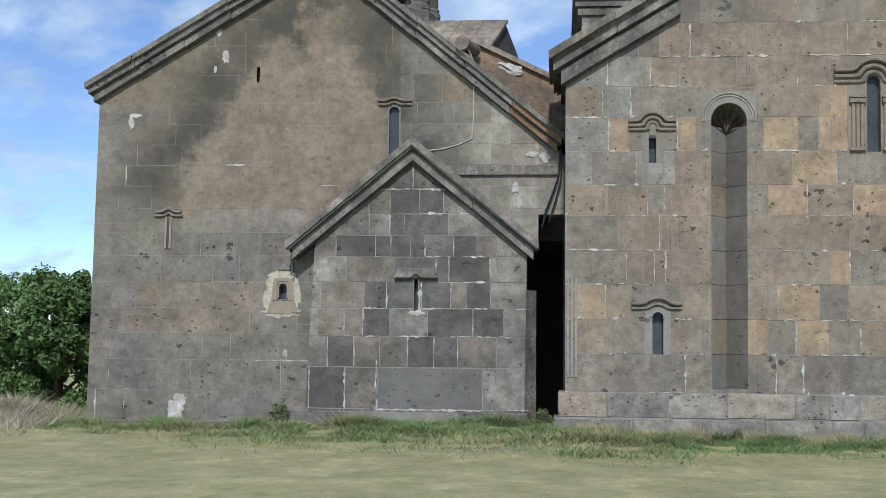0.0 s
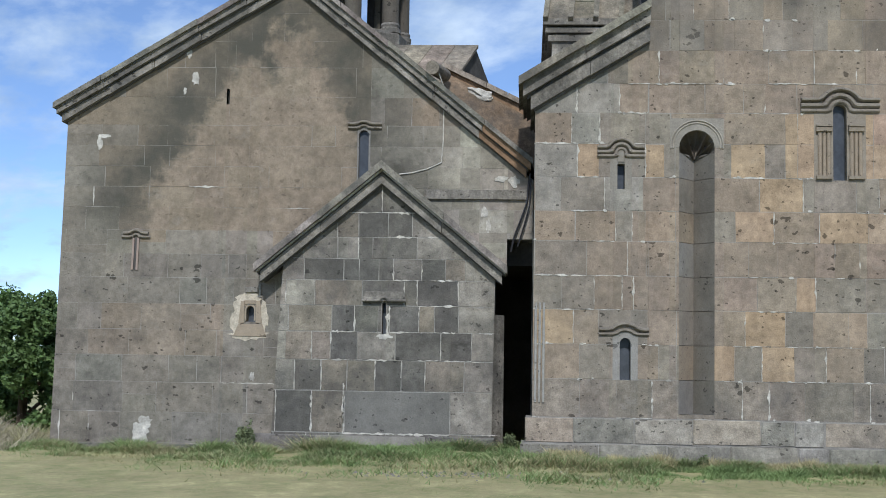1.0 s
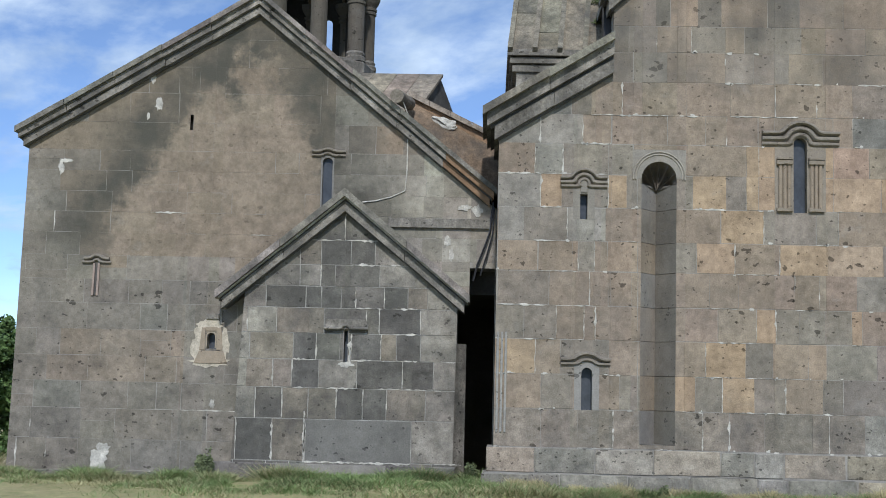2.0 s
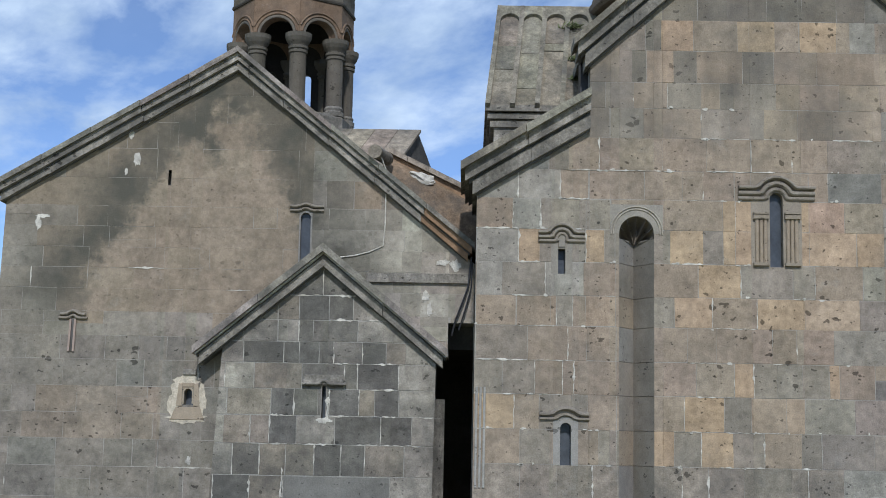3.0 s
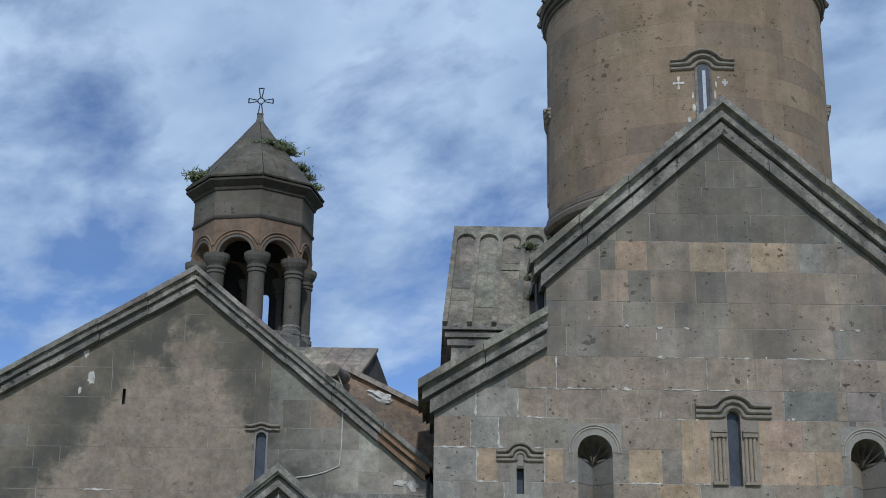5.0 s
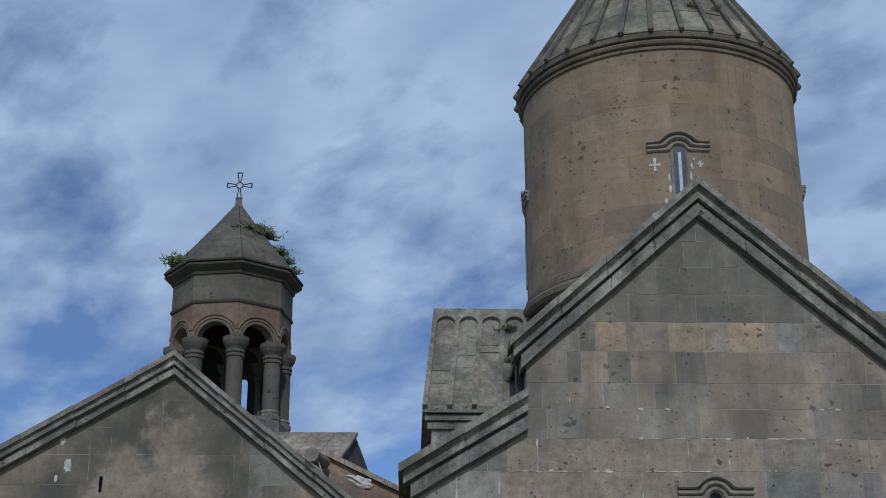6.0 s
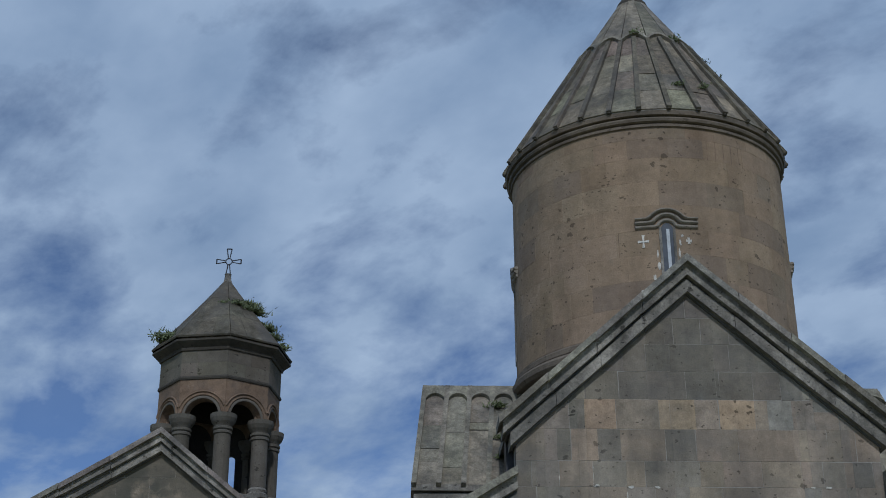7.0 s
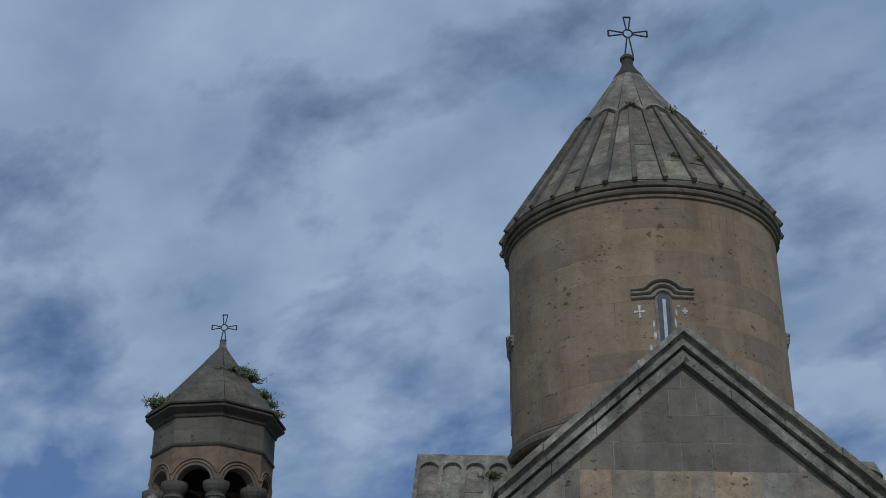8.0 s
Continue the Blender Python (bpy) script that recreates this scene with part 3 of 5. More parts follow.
# ---- cross arm behind, with a ribbed stone roof ----
RIDGE_Y, RIDGE_Z, EAVE_Y, EAVE_Z = 27.9, 10.66, 26.0, 8.08
PITCH = 0.485  # from rib to rib
ARM = thing("transept", "side arm with a ribbed stone roof above the corner bays", "transept")
bm = bmesh.new()
prism(bm, [(0.40, 5.6), (10.5, 5.6), (10.5, 8.1), (0.40, 8.1)], EAVE_Y + 0.18, 29.8)
part("wall", bm, MOULD, ARM)
for nm, out, z0, z1, dx in (("eave_slab", 0.0, 7.98, 8.10, 0.0), ("upper_moulding", 0.07, 7.84, 7.95, 0.05), ("lower_moulding", 0.12, 7.68, 7.80, 0.10)):
    bm = bmesh.new()
    box(bm, 0.22 + dx, 10.68 - dx, EAVE_Y + out, 29.9, z0, z1)
    part(nm, bm, MOULD, ARM)


def roof_point(u, v, h):
    """On the arm's roof: u sideways, v from eave (0) to ridge (1), h above the slabs."""
    x = u + (0.25 * v if u < 5 else -0.25 * v)
    ny, nz = -(RIDGE_Z - EAVE_Z), RIDGE_Y - EAVE_Y
    d = math.hypot(ny, nz)
    return Vector((x, EAVE_Y + (RIDGE_Y - EAVE_Y) * v + ny / d * h, EAVE_Z + (RIDGE_Z - EAVE_Z) * v + nz / d * h))


def on_roof(bm, pts, h0, h1):
    lo = [bm.verts.new(roof_point(u, v, h0)) for u, v in pts]
    hi = [bm.verts.new(roof_point(u, v, h1)) for u, v in pts]
    n = len(pts)
    bm.faces.new(lo[::-1])
    bm.faces.new(hi)
    for i in range(n):
        bm.faces.new((lo[i], lo[(i + 1) % n], hi[(i + 1) % n], hi[i]))


bm = bmesh.new()
prism(bm, [(0.45, 8.1), (10.45, 8.1), (10.40, 8.2), (0.5, 8.2)], EAVE_Y + 0.1, 29.8)
base = [bm.verts.new(roof_point(u, v, -0.03)) for u, v in ((0.22, 0), (10.68, 0), (10.68, 1), (0.22, 1))]
bm.faces.new(base)
back = [bm.verts.new(c) for c in ((0.22, 29.8, EAVE_Z), (10.68, 29.8, EAVE_Z))]
bm.faces.new((base[3], base[2], back[1], back[0]))
bm.faces.new((base[0], base[3], back[0]))
bm.faces.new((base[1], base[2], back[1]))
arm_roof = part("roof", bm, MORTAR, ARM, "grey stone slab roof with arched ribs")
rnd = random.Random(7)
for side in range(2):
    for k in range(6):
        u0 = 0.27 + PITCH * k if side == 0 else 10.63 - PITCH * (k + 1)
        cuts = [0.0] + sorted(rnd.uniform(0.12, 0.85) for _ in range(3)) + [0.97]
        for a, b in zip(cuts, cuts[1:]):
            if b - a < 0.05:
                continue
            bm = bmesh.new()
            on_roof(bm, [(u0 + 0.04, a + 0.003), (u0 + PITCH - 0.04, a + 0.003), (u0 + PITCH - 0.04, b), (u0 + 0.04, b)], -0.02, rnd.uniform(0.0, 0.012))
            part("slab", bm, SLAB, arm_roof, colour=jitter((0.2, 0.186, 0.145), rnd, 0.16))
        bm = bmesh.new()
        on_roof(bm, [(u0 - 0.05, -0.01), (u0 + 0.05, -0.01), (u0 + 0.05, 1.0), (u0 - 0.05, 1.0)], -0.02, 0.10)
        part("rib", bm, SLAB, arm_roof, colour=jitter((0.205, 0.192, 0.152), rnd))
        bm = bmesh.new()
        half = PITCH / 2
        pts = [(u0 - 0.05, 0.84)] + [(u0 + half - (half - 0.045) * math.cos(math.pi * q / 8), 0.84 + 0.075 * math.sin(math.pi * q / 8)) for q in range(9)] + [(u0 + PITCH, 0.84), (u0 + PITCH, 1.0), (u0 - 0.05, 1.0)]
        for i in range(1, 9):
            a, b = pts[i], pts[i + 1]
            on_roof(bm, [a, b, (b[0], 1.0), (a[0], 1.0)], -0.02, 0.095)
        part("rib_arch", bm, SLAB, arm_roof, colour=jitter((0.205, 0.192, 0.152), rnd))
bm = bmesh.new()
rod(bm, roof_point(0.25, 1.0, -0.03), roof_point(10.65, 1.0, -0.03), 0.06, 8)
part("ridge_cap", bm, MOULD, ARM)

# ---- drum and dome ----
DX, DY, DR = 5.57, 27.9, 3.045
bm = bmesh.new()
ring(bm, DX, DY, [(0.1, 9.5), (DR - 0.55, 9.5), (DR - 0.55, 10.5), (DR - 0.003, 10.52), (DR - 0.003, 15.8), (0.1, 15.8)])
drum = part("drum", bm, ARCH, church, "round drum of smooth brown tuff blocks")
for nm, prof in (("base_roll", [(DR - 0.3, 10.47), (DR + 0.06, 10.47), (DR + 0.13, 10.53), (DR + 0.14, 10.63), (DR + 0.09, 10.70), (DR - 0.01, 10.72)]),
                 ("base_step", [(DR - 0.01, 10.70), (DR + 0.05, 10.74), (DR + 0.05, 10.84), (DR - 0.01, 10.90)]),
                 ("cornice_step", [(DR - 0.02, 15.45), (DR + 0.045, 15.47), (DR + 0.045, 15.53), (DR - 0.02, 15.55)]),
                 ("cornice_roll", [(DR - 0.02, 15.55), (DR + 0.085, 15.58), (DR + 0.105, 15.63), (DR + 0.085, 15.67), (DR - 0.02, 15.69)]),
                 ("cornice_crown", [(DR - 0.02, 15.69), (DR + 0.13, 15.71), (DR + 0.15, 15.80), (DR - 0.02, 15.84)])):
    bm = bmesh.new()
    ring(bm, DX, DY, prof)
    part(nm, bm, BROWN_MOULD, church)
CONE = ((DR + 0.17, 15.82), (1.42, 18.74), (0.13, 20.78))


def cone_point(turn, s, h):
    """On the dome's roof: s runs from the eave (0) over the ribs' end (1) to the tip (2)."""
    (r0, z0), (r1, z1) = (CONE[0], CONE[1]) if s <= 1 else (CONE[1], CONE[2])
    k = s if s <= 1 else s - 1
    d = math.hypot(z1 - z0, r0 - r1)
    r, z = r0 + (r1 - r0) * k + (z1 - z0) / d * h, z0 + (z1 - z0) * k + (r0 - r1) / d * h
    return Vector((DX + r * math.sin(turn), DY - r * math.cos(turn), z))


def on_cone(bm, pts, h0, h1):
    lo = [bm.verts.new(cone_point(u, v, h0)) for u, v in pts]
    hi = [bm.verts.new(cone_point(u, v, h1)) for u, v in pts]
    n = len(pts)
    bm.faces.new(lo[::-1])
    bm.faces.new(hi)
    for i in range(n):
        bm.faces.new((lo[i], lo[(i + 1) % n], hi[(i + 1) % n], hi[i]))


bm = bmesh.new()
ring(bm, DX, DY, [(0.1, 15.76), (CONE[0][0] - 0.02, 15.79), (CONE[0][0] - 0.03, 15.83), (CONE[1][0] - 0.03, CONE[1][1]), (0.10, 20.76), (0.0, 20.85)], 32)
dome = part("dome_roof", bm, MORTAR, church, "conical stone roof with raised ribs")
NR = 32
step = 2 * math.pi / NR
for k in range(NR):
    a = k * step
    cuts = [0.0, 0.22 + 0.06 * rnd.random(), 0.45 + 0.08 * rnd.random(), 0.72 + 0.08 * rnd.random(), 1.0]
    for s0, s1 in zip(cuts, cuts[1:]):
        bm = bmesh.new()
        on_cone(bm, [(a + 0.006, s0 + 0.004), (a + step - 0.006, s0 + 0.004), (a + step - 0.006, s1), (a + 0.006, s1)], -0.03, rnd.uniform(0.0, 0.015))
        part("slab", bm, SLAB, dome, colour=jitter((0.188, 0.165, 0.127), rnd, 0.24))
    bm = bmesh.new()
    w0, w1 = 0.052 / CONE[0][0], 0.045 / CONE[1][0]
    on_cone(bm, [(a - w0, 0.0), (a + w0, 0.0), (a + w1, 0.98), (a - w1, 0.98)], -0.03, 0.075)
    part("rib", bm, SLAB, dome, colour=jitter((0.118, 0.105, 0.082), rnd, 0.12))
    bm = bmesh.new()
    rod(bm, cone_point(a, -0.006, -0.005), cone_point(a, 0.02, 0.02), 0.042, 7)
    part("rib_end", bm, TURRET_MOULD, dome)
for k in range(NR // 2):
    a = k * 2 * step
    bm = bmesh.new()
    on_cone(bm, [(a + 0.01, 1.0), (a + 2 * step - 0.01, 1.0), (a + 2 * step - 0.01, 1.99), (a + 0.01, 1.99)], -0.03, rnd.uniform(0.02, 0.04))
    part("tip_slab", bm, SLAB, dome, colour=jitter((0.185, 0.168, 0.135), rnd, 0.14))
    bm = bmesh.new()
    for q in range(6):
        t0, t1 = q / 6, (q + 1) / 6
        top = lambda t: 1.0 - 0.07 + 0.09 * math.sin(math.pi * t)
        on_cone(bm, [(a + 2 * step * t0, top(t0)), (a + 2 * step * t1, top(t1)), (a + 2 * step * t1, top(t1) + 0.035), (a + 2 * step * t0, top(t0) + 0.035)], -0.02, 0.085)
    part("rib_arch", bm, SLAB, dome, colour=jitter((0.2, 0.185, 0.15), rnd))
bm = bmesh.new()
ring(bm, DX, DY, [(0.0, 20.36), (0.38, 20.40), (0.37, 20.50), (0.21, 20.74), (0.15, 20.88), (0.14, 21.02), (0.18, 21.06), (0.17, 21.12), (0.12, 21.18), (0.0, 21.24)], 20)
part("finial", bm, TURRET_MOULD, church, "stepped dark stone finial")


def iron_cross(owner, x, y, z, h, w, hub=0.58):
    """An open-work cross with flared arms round a small ring."""
    bm = bmesh.new()
    cz = z + h * hub
    r = 0.022 * h / 1.3
    core = 0.10 * h
    for dx, dz, ln in ((1, 0, w / 2), (-1, 0, w / 2), (0, 1, h * (1 - hub)), (0, -1, h * hub)):
        wide = 0.075 * h if dz >= 0 else 0.09 * h
        p = lambda along, side: (x + dx * along + dz * side, y, cz + dz * along + dx * side)
        for sgn in (-1, 1):
            rod(bm, p(core * 0.9, sgn * 0.02 * h), p(ln, sgn * wide), r)
        rod(bm, p(ln, -wide), p(ln, wide), r * 1.2)
    n = 12
    for rad in (core,):
        for k in range(n):
            a, b = 2 * math.pi * k / n, 2 * math.pi * (k + 1) / n
            rod(bm, (x + rad * math.cos(a), y, cz + rad * math.sin(a)), (x + rad * math.cos(b), y, cz + rad * math.sin(b)), r)
    return part("cross", bm, IRON, owner, "dark open-work iron cross")


iron_cross(church, DX + 0.06, DY, 21.18, 1.19, 0.98)

# ---- the hall ----
LY = 25.6
hall = thing("hall", "gabled stone hall with brown and grey blocks", "hall")
HX, HZ = -4.58, 8.95


def hall_z(x):
    return HZ - (0.592 * (HX - x) if x < HX else 0.811 * (x - HX))


HALL = [[(-9.12, -0.7), (0.07, -0.7), (0.07, hall_z(0.07) - 0.3), (HX, HZ - 0.3), (-8.98, hall_z(-8.98) - 0.3)]]
# the last opening is cut in place of the shade above the passage
hall_holes = [(-5.87, -5.81, 6.31, 6.61), (-3.31, -3.06, 4.6, 5.92), (-5.40, -5.20, 2.12, 2.45), (-0.95, 0.06, -0.69, 3.1), (-0.42, 0.06, 3.1, 3.75)]
bm = bmesh.new()
slab_with_holes(bm, HALL, hall_holes, LY + 0.003, LY + 0.9)
hall_wall = part("wall", bm, MORTAR, hall)
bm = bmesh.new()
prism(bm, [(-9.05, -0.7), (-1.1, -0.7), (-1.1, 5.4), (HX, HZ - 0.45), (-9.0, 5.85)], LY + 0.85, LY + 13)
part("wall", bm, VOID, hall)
# passage closed in with VOID, so part of its blackness is painted
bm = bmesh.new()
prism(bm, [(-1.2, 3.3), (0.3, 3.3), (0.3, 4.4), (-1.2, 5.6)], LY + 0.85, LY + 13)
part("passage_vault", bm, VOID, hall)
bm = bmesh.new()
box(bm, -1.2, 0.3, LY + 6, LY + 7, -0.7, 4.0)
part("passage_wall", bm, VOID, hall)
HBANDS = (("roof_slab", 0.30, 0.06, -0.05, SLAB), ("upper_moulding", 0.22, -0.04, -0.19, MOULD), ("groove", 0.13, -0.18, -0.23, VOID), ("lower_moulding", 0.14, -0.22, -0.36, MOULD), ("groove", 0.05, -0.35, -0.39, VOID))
cornice(hall, -9.19, HX, hall_z, LY, LY + 0.9, HBANDS)
cornice(hall, 0.06, HX, hall_z, LY, LY + 0.9, HBANDS, rust=lambda x, nm: x > -1.0 and "moulding" in nm)
bm = bmesh.new()
for xa, xb in ((-9.15, HX), (-0.1, HX)):
    raking(bm, xa, hall_z(xa), xb, hall_z(xb), LY + 0.88, LY + 13, 0.02, -0.1)
part("roof", bm, SLAB, hall, "weathered stone slab roof", colour=ROOF)
# the hall's rear lean-to roof, patched with sheet
bm = bmesh.new()
prism(bm, [(-1.75, 7.30), (0.3, 6.31), (0.3, 5.0), (-1.75, 6.2)], 26.9, 29.5)
part("rear_roof", bm, RUSTY, hall, "rust-stained sheet patch on the rear roof")
bm = bmesh.new()
for k in range(5):
    x0, x1 = -1.75 + k * 0.43, -1.75 + (k + 1) * 0.43
    raking(bm, x0 + 0.004, 7.42 - 0.485 * (x0 + 1.75), x1 - 0.004, 7.42 - 0.485 * (x1 + 1.75), 26.8, 29.5, 0.0, -0.11)
part("rear_roof_edge", bm, SLAB, hall, colour=(0.26, 0.22, 0.18))
bm = bmesh.new()
q = [(-1.9, 26.5, 6.72), (0.3, 26.5, 5.0), (0.3, 26.95, 6.2), (-1.7, 26.95, 7.28)]
lo = [bm.verts.new(c) for c in q]
hi = [bm.verts.new((x, y + 0.05, z - 0.08)) for x, y, z in q]
bm.faces.new(lo)
bm.faces.new(hi[::-1])
for i in range(4):
    bm.faces.new((lo[i], lo[(i + 1) % 4], hi[(i + 1) % 4], hi[i]))
part("valley_sheet", bm, SLAB, hall, "rust-brown stained valley sheet", colour=(0.2, 0.145, 0.1))
bm = bmesh.new()
bmesh.ops.create_icosphere(bm, subdivisions=3, radius=1.0)
for v in bm.verts:
    d = 1 + 0.7 * noise.noise(v.co * 1.7)
    v.co = Vector((-0.98 + 0.27 * d * v.co.x, 26.84 + 0.09 * d * v.co.y + 0.02 * v.co.z, 6.76 + 0.10 * d * v.co.z - 0.10 * v.co.x))
part("plaster_patch", bm, WHITE, hall, "white mortar lump on the roof")
bm = bmesh.new()
rod(bm, (-1.86, 25.15, 6.95), (-1.72, 26.6, 7.1), 0.13, 14)
part("gutter_stub", bm, SLAB, hall, colour=(0.24, 0.21, 0.17))
# low gabled roof behind
back_roof = thing("back_roof", "low stone-slabbed gable roof behind the hall", "roof")
bm = bmesh.new()
prof = [(-1.72, 28.9, 7.5), (-1.27, 30.3, 8.5), (-0.82, 31.7, 7.5)]
a = [bm.verts.new(c) for c in prof]
b = [bm.verts.new((x - 2.2, y, z)) for x, y, z in prof]
bm.faces.new(a)
bm.faces.new(b[::-1])
for i in range(3):
    bm.faces.new((a[i], a[(i + 1) % 3], b[(i + 1) % 3], b[i]))
# VOID gives the end wall the darkness of its shaded side
part("gable", bm, VOID, back_roof)
rnd = random.Random(5)
for k in range(4):
    bm = bmesh.new()
    x0, x1 = -1.20 - 0.52 * k, -1.20 - 0.52 * (k + 1) + 0.012
    q = [(x0 - 0.45, 28.75, 7.44), (x1 - 0.45, 28.75, 7.44), (x1, 30.3, 8.56), (x0, 30.3, 8.56)]
    lo = [bm.verts.new(c) for c in q]
    hi = [bm.verts.new((x, y, z - 0.07)) for x, y, z in q]
    bm.faces.new(lo)
    bm.faces.new(hi[::-1])
    for i in range(4):
        bm.faces.new((lo[i], lo[(i + 1) % 4], hi[(i + 1) % 4], hi[i]))
    part("roof_slab", bm, SLAB, back_roof, colour=jitter((0.24, 0.21, 0.17), rnd, 0.12))

# ---- gabled chapel in front of the hall ----
PY = 25.0
porch = thing("chapel", "small gabled chapel of dark weathered blocks", "chapel")
PX, PZ = -2.74, 5.02


def porch_z(x):
    return PZ - (0.83 * (PX - x) if x < PX else 0.825 * (x - PX))


PORCH = [[(-4.76, -0.6), (-0.66, -0.6), (-0.62, porch_z(-0.62) - 0.3), (PX, PZ - 0.3), (-4.58, porch_z(-4.58) - 0.3)]]
porch_holes = [(-2.72, -2.62, 1.9, 2.55), (-3.37, -1.42, 0.09, 0.86)]
bm = bmesh.new()
slab_with_holes(bm, PORCH, porch_holes[:1], PY + 0.006, LY + 0.02)
JOINT = material("pale_pointing", (0.27, 0.262, 0.24), 0.95, 0.6, 50, 3.0, 0.4)
porch_wall = part("wall", bm, JOINT, porch)
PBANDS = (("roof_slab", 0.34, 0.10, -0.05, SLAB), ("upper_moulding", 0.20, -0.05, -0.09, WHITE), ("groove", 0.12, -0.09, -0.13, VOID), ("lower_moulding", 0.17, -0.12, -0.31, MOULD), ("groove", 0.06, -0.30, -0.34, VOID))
porch.location, porch.scale = (0, 0, -0.0192), (1.012, 1.012, 1.012)
cornice(porch, -5.08, PX, porch_z, PY, LY + 0.01, PBANDS)
cornice(porch, -0.40, PX, porch_z, PY, LY + 0.01, PBANDS)
bm = bmesh.new()
vs = [bm.verts.new(c) for c in ((-0.67, PY + 0.02, -0.6), (-0.45, PY + 0.30, -0.6), (-0.45, PY + 0.30, 2.3), (-0.63, PY + 0.02, 2.3), (-0.9, PY + 0.1, -0.6), (-0.9, LY + 0.25, -0.6), (-0.9, LY + 0.25, 2.3), (-0.9, PY + 0.1, 2.3))]
for f in ((0, 1, 2, 3), (4, 5, 6, 7), (0, 1, 5, 4), (1, 2, 6, 5), (2, 3, 7, 6), (3, 0, 4, 7)):
    bm.faces.new([vs[i] for i in f])
part("return_wall", bm, MOULD, porch)
bm = bmesh.new()
prism(bm, [(-3.36, 0.10), (-1.43, 0.10), (-1.43, 0.85), (-3.36, 0.85)], PY - 0.002, PY + 0.1, 0.006)
part("grave_slab", bm, PLAIN, porch, "large smooth grey inset slab", colour=(0.175, 0.17, 0.155))
bm = bmesh.new()
rnd = random.Random(9)
for x0, z0, x1, z1 in ((-3.4, 0.08, -1.42, 0.08), (-3.39, 0.08, -3.39, 0.86), (-3.40, 0.1, -3.40, 1.0)):
    joint_line(bm, x0, z0, x1, z1, PY, 0.026, rnd)
part("mortar_pointing", bm, WHITE, porch)


# ---- windows ----
def slit(owner, cx, w, z0, z1, y, round_top=True, label="narrow dark window slit", half=None, ztop=None, colour=GREY, depth=0.22):
    """A slit with its stone surround and a dusty pane set deep in it."""
    r = w / 2
    spring = z1 - r if round_top else z1
    bm = bmesh.new()
    if round_top:
        arch_plate(bm, cx, half, z0, spring, r, ztop, y - 0.004, y + depth + 0.1)
    else:
        for x0, x1, a, b in ((cx - half, cx - r, z0, ztop), (cx + r, cx + half, z0, ztop), (cx - r, cx + r, z1, ztop)):
            prism(bm, [(x0, a), (x1, a), (x1, b), (x0, b)], y - 0.004, y + depth + 0.1)
    win = part("window", bm, PLAIN, owner, label, colour=colour)
    bm = bmesh.new()
    prism(bm, [(cx - r - 0.02, z0 - 0.02), (cx + r + 0.02, z0 - 0.02), (cx + r + 0.02, z1 + 0.02), (cx - r - 0.02, z1 + 0.02)], y + depth, y + depth + 0.03)
    part("pane", bm, GLASS, win, "dusty grey-blue pane")
    return win


def hood(win, x0, x1, cx, cz, y, rows, mat=None, bender=None):
    """Rolls of a hood, each a level height, a hump's radius, half its width and how far it stands out."""
    for z, r, half, out in rows:
        bm = bmesh.new()
        sweep(bm, hood_path(x0, x1, z, cx, cz, r), roll_profile(half, y, out))
        if bender:
            bender(bm)
        part("hood_moulding", bm, mat or HOOD, win)


main = slit(church_wall, 5.43, 0.235, 4.71, 6.06, FY, half=0.45, ztop=6.12, label="tall round-headed window between half-columns", colour=(0.27, 0.235, 0.19), depth=0.16)
hood(main, 4.75, 6.11, 5.43, 5.94, FY, ((5.945, 0.175, 0.04, 0.06), (6.035, 0.275, 0.05, 0.09), (6.135, 0.385, 0.04, 0.12)))
for s in (-1, 1):
    for dx in (0.20, 0.275, 0.35):
        bm = bmesh.new()
        rod(bm, (5.43 + s * dx, FY - 0.015, 4.78), (5.43 + s * dx, FY - 0.015, 5.58), 0.036, 10)
        part("half_column", bm, PLAIN, main, colour=(0.30, 0.245, 0.185))
    for nm, z0, z1, out in (("capital", 5.57, 5.65, 0.08), ("capital", 5.655, 5.69, 0.10), ("base", 4.73, 4.79, 0.07)):
        bm = bmesh.new()
        xs = sorted((5.43 + s * 0.14, 5.43 + s * 0.42))
        prism(bm, [(xs[0], z0), (xs[1], z0), (xs[1], z1), (xs[0], z1)], FY - out, FY + 0.02, 0.01)
        part(nm, bm, PLAIN, main, colour=(0.27, 0.23, 0.18))

upper = slit(church_wall, 1.61, 0.13, 4.53, 4.98, FY, False, half=0.19, ztop=5.1, label="small square-headed slit under an arched hood", colour=(0.255, 0.235, 0.2))
hood(upper, 1.19, 2.02, 1.61, 5.16, FY, ((5.12, 0.09, 0.035, 0.06), (5.19, 0.17, 0.04, 0.08), (5.27, 0.255, 0.035, 0.10)))
bm = bmesh.new()
prism(bm, [(1.55, 5.0), (1.67, 5.0), (1.67, 5.2), (1.64, 5.25), (1.58, 5.25), (1.55, 5.2)], FY - 0.03, FY + 0.02, 0.012)
part("keystone", bm, PLAIN, upper, colour=(0.255, 0.235, 0.2))
lower = slit(church_wall, 1.70, 0.19, 1.16, 1.90, FY, half=0.22, ztop=2.0, label="low round-headed slit under a wavy hood", colour=(0.26, 0.25, 0.23))
hood(lower, 1.24, 2.11, 1.70, 1.82, FY, ((1.965, 0.22, 0.03, 0.06), (2.045, 0.33, 0.04, 0.09)))

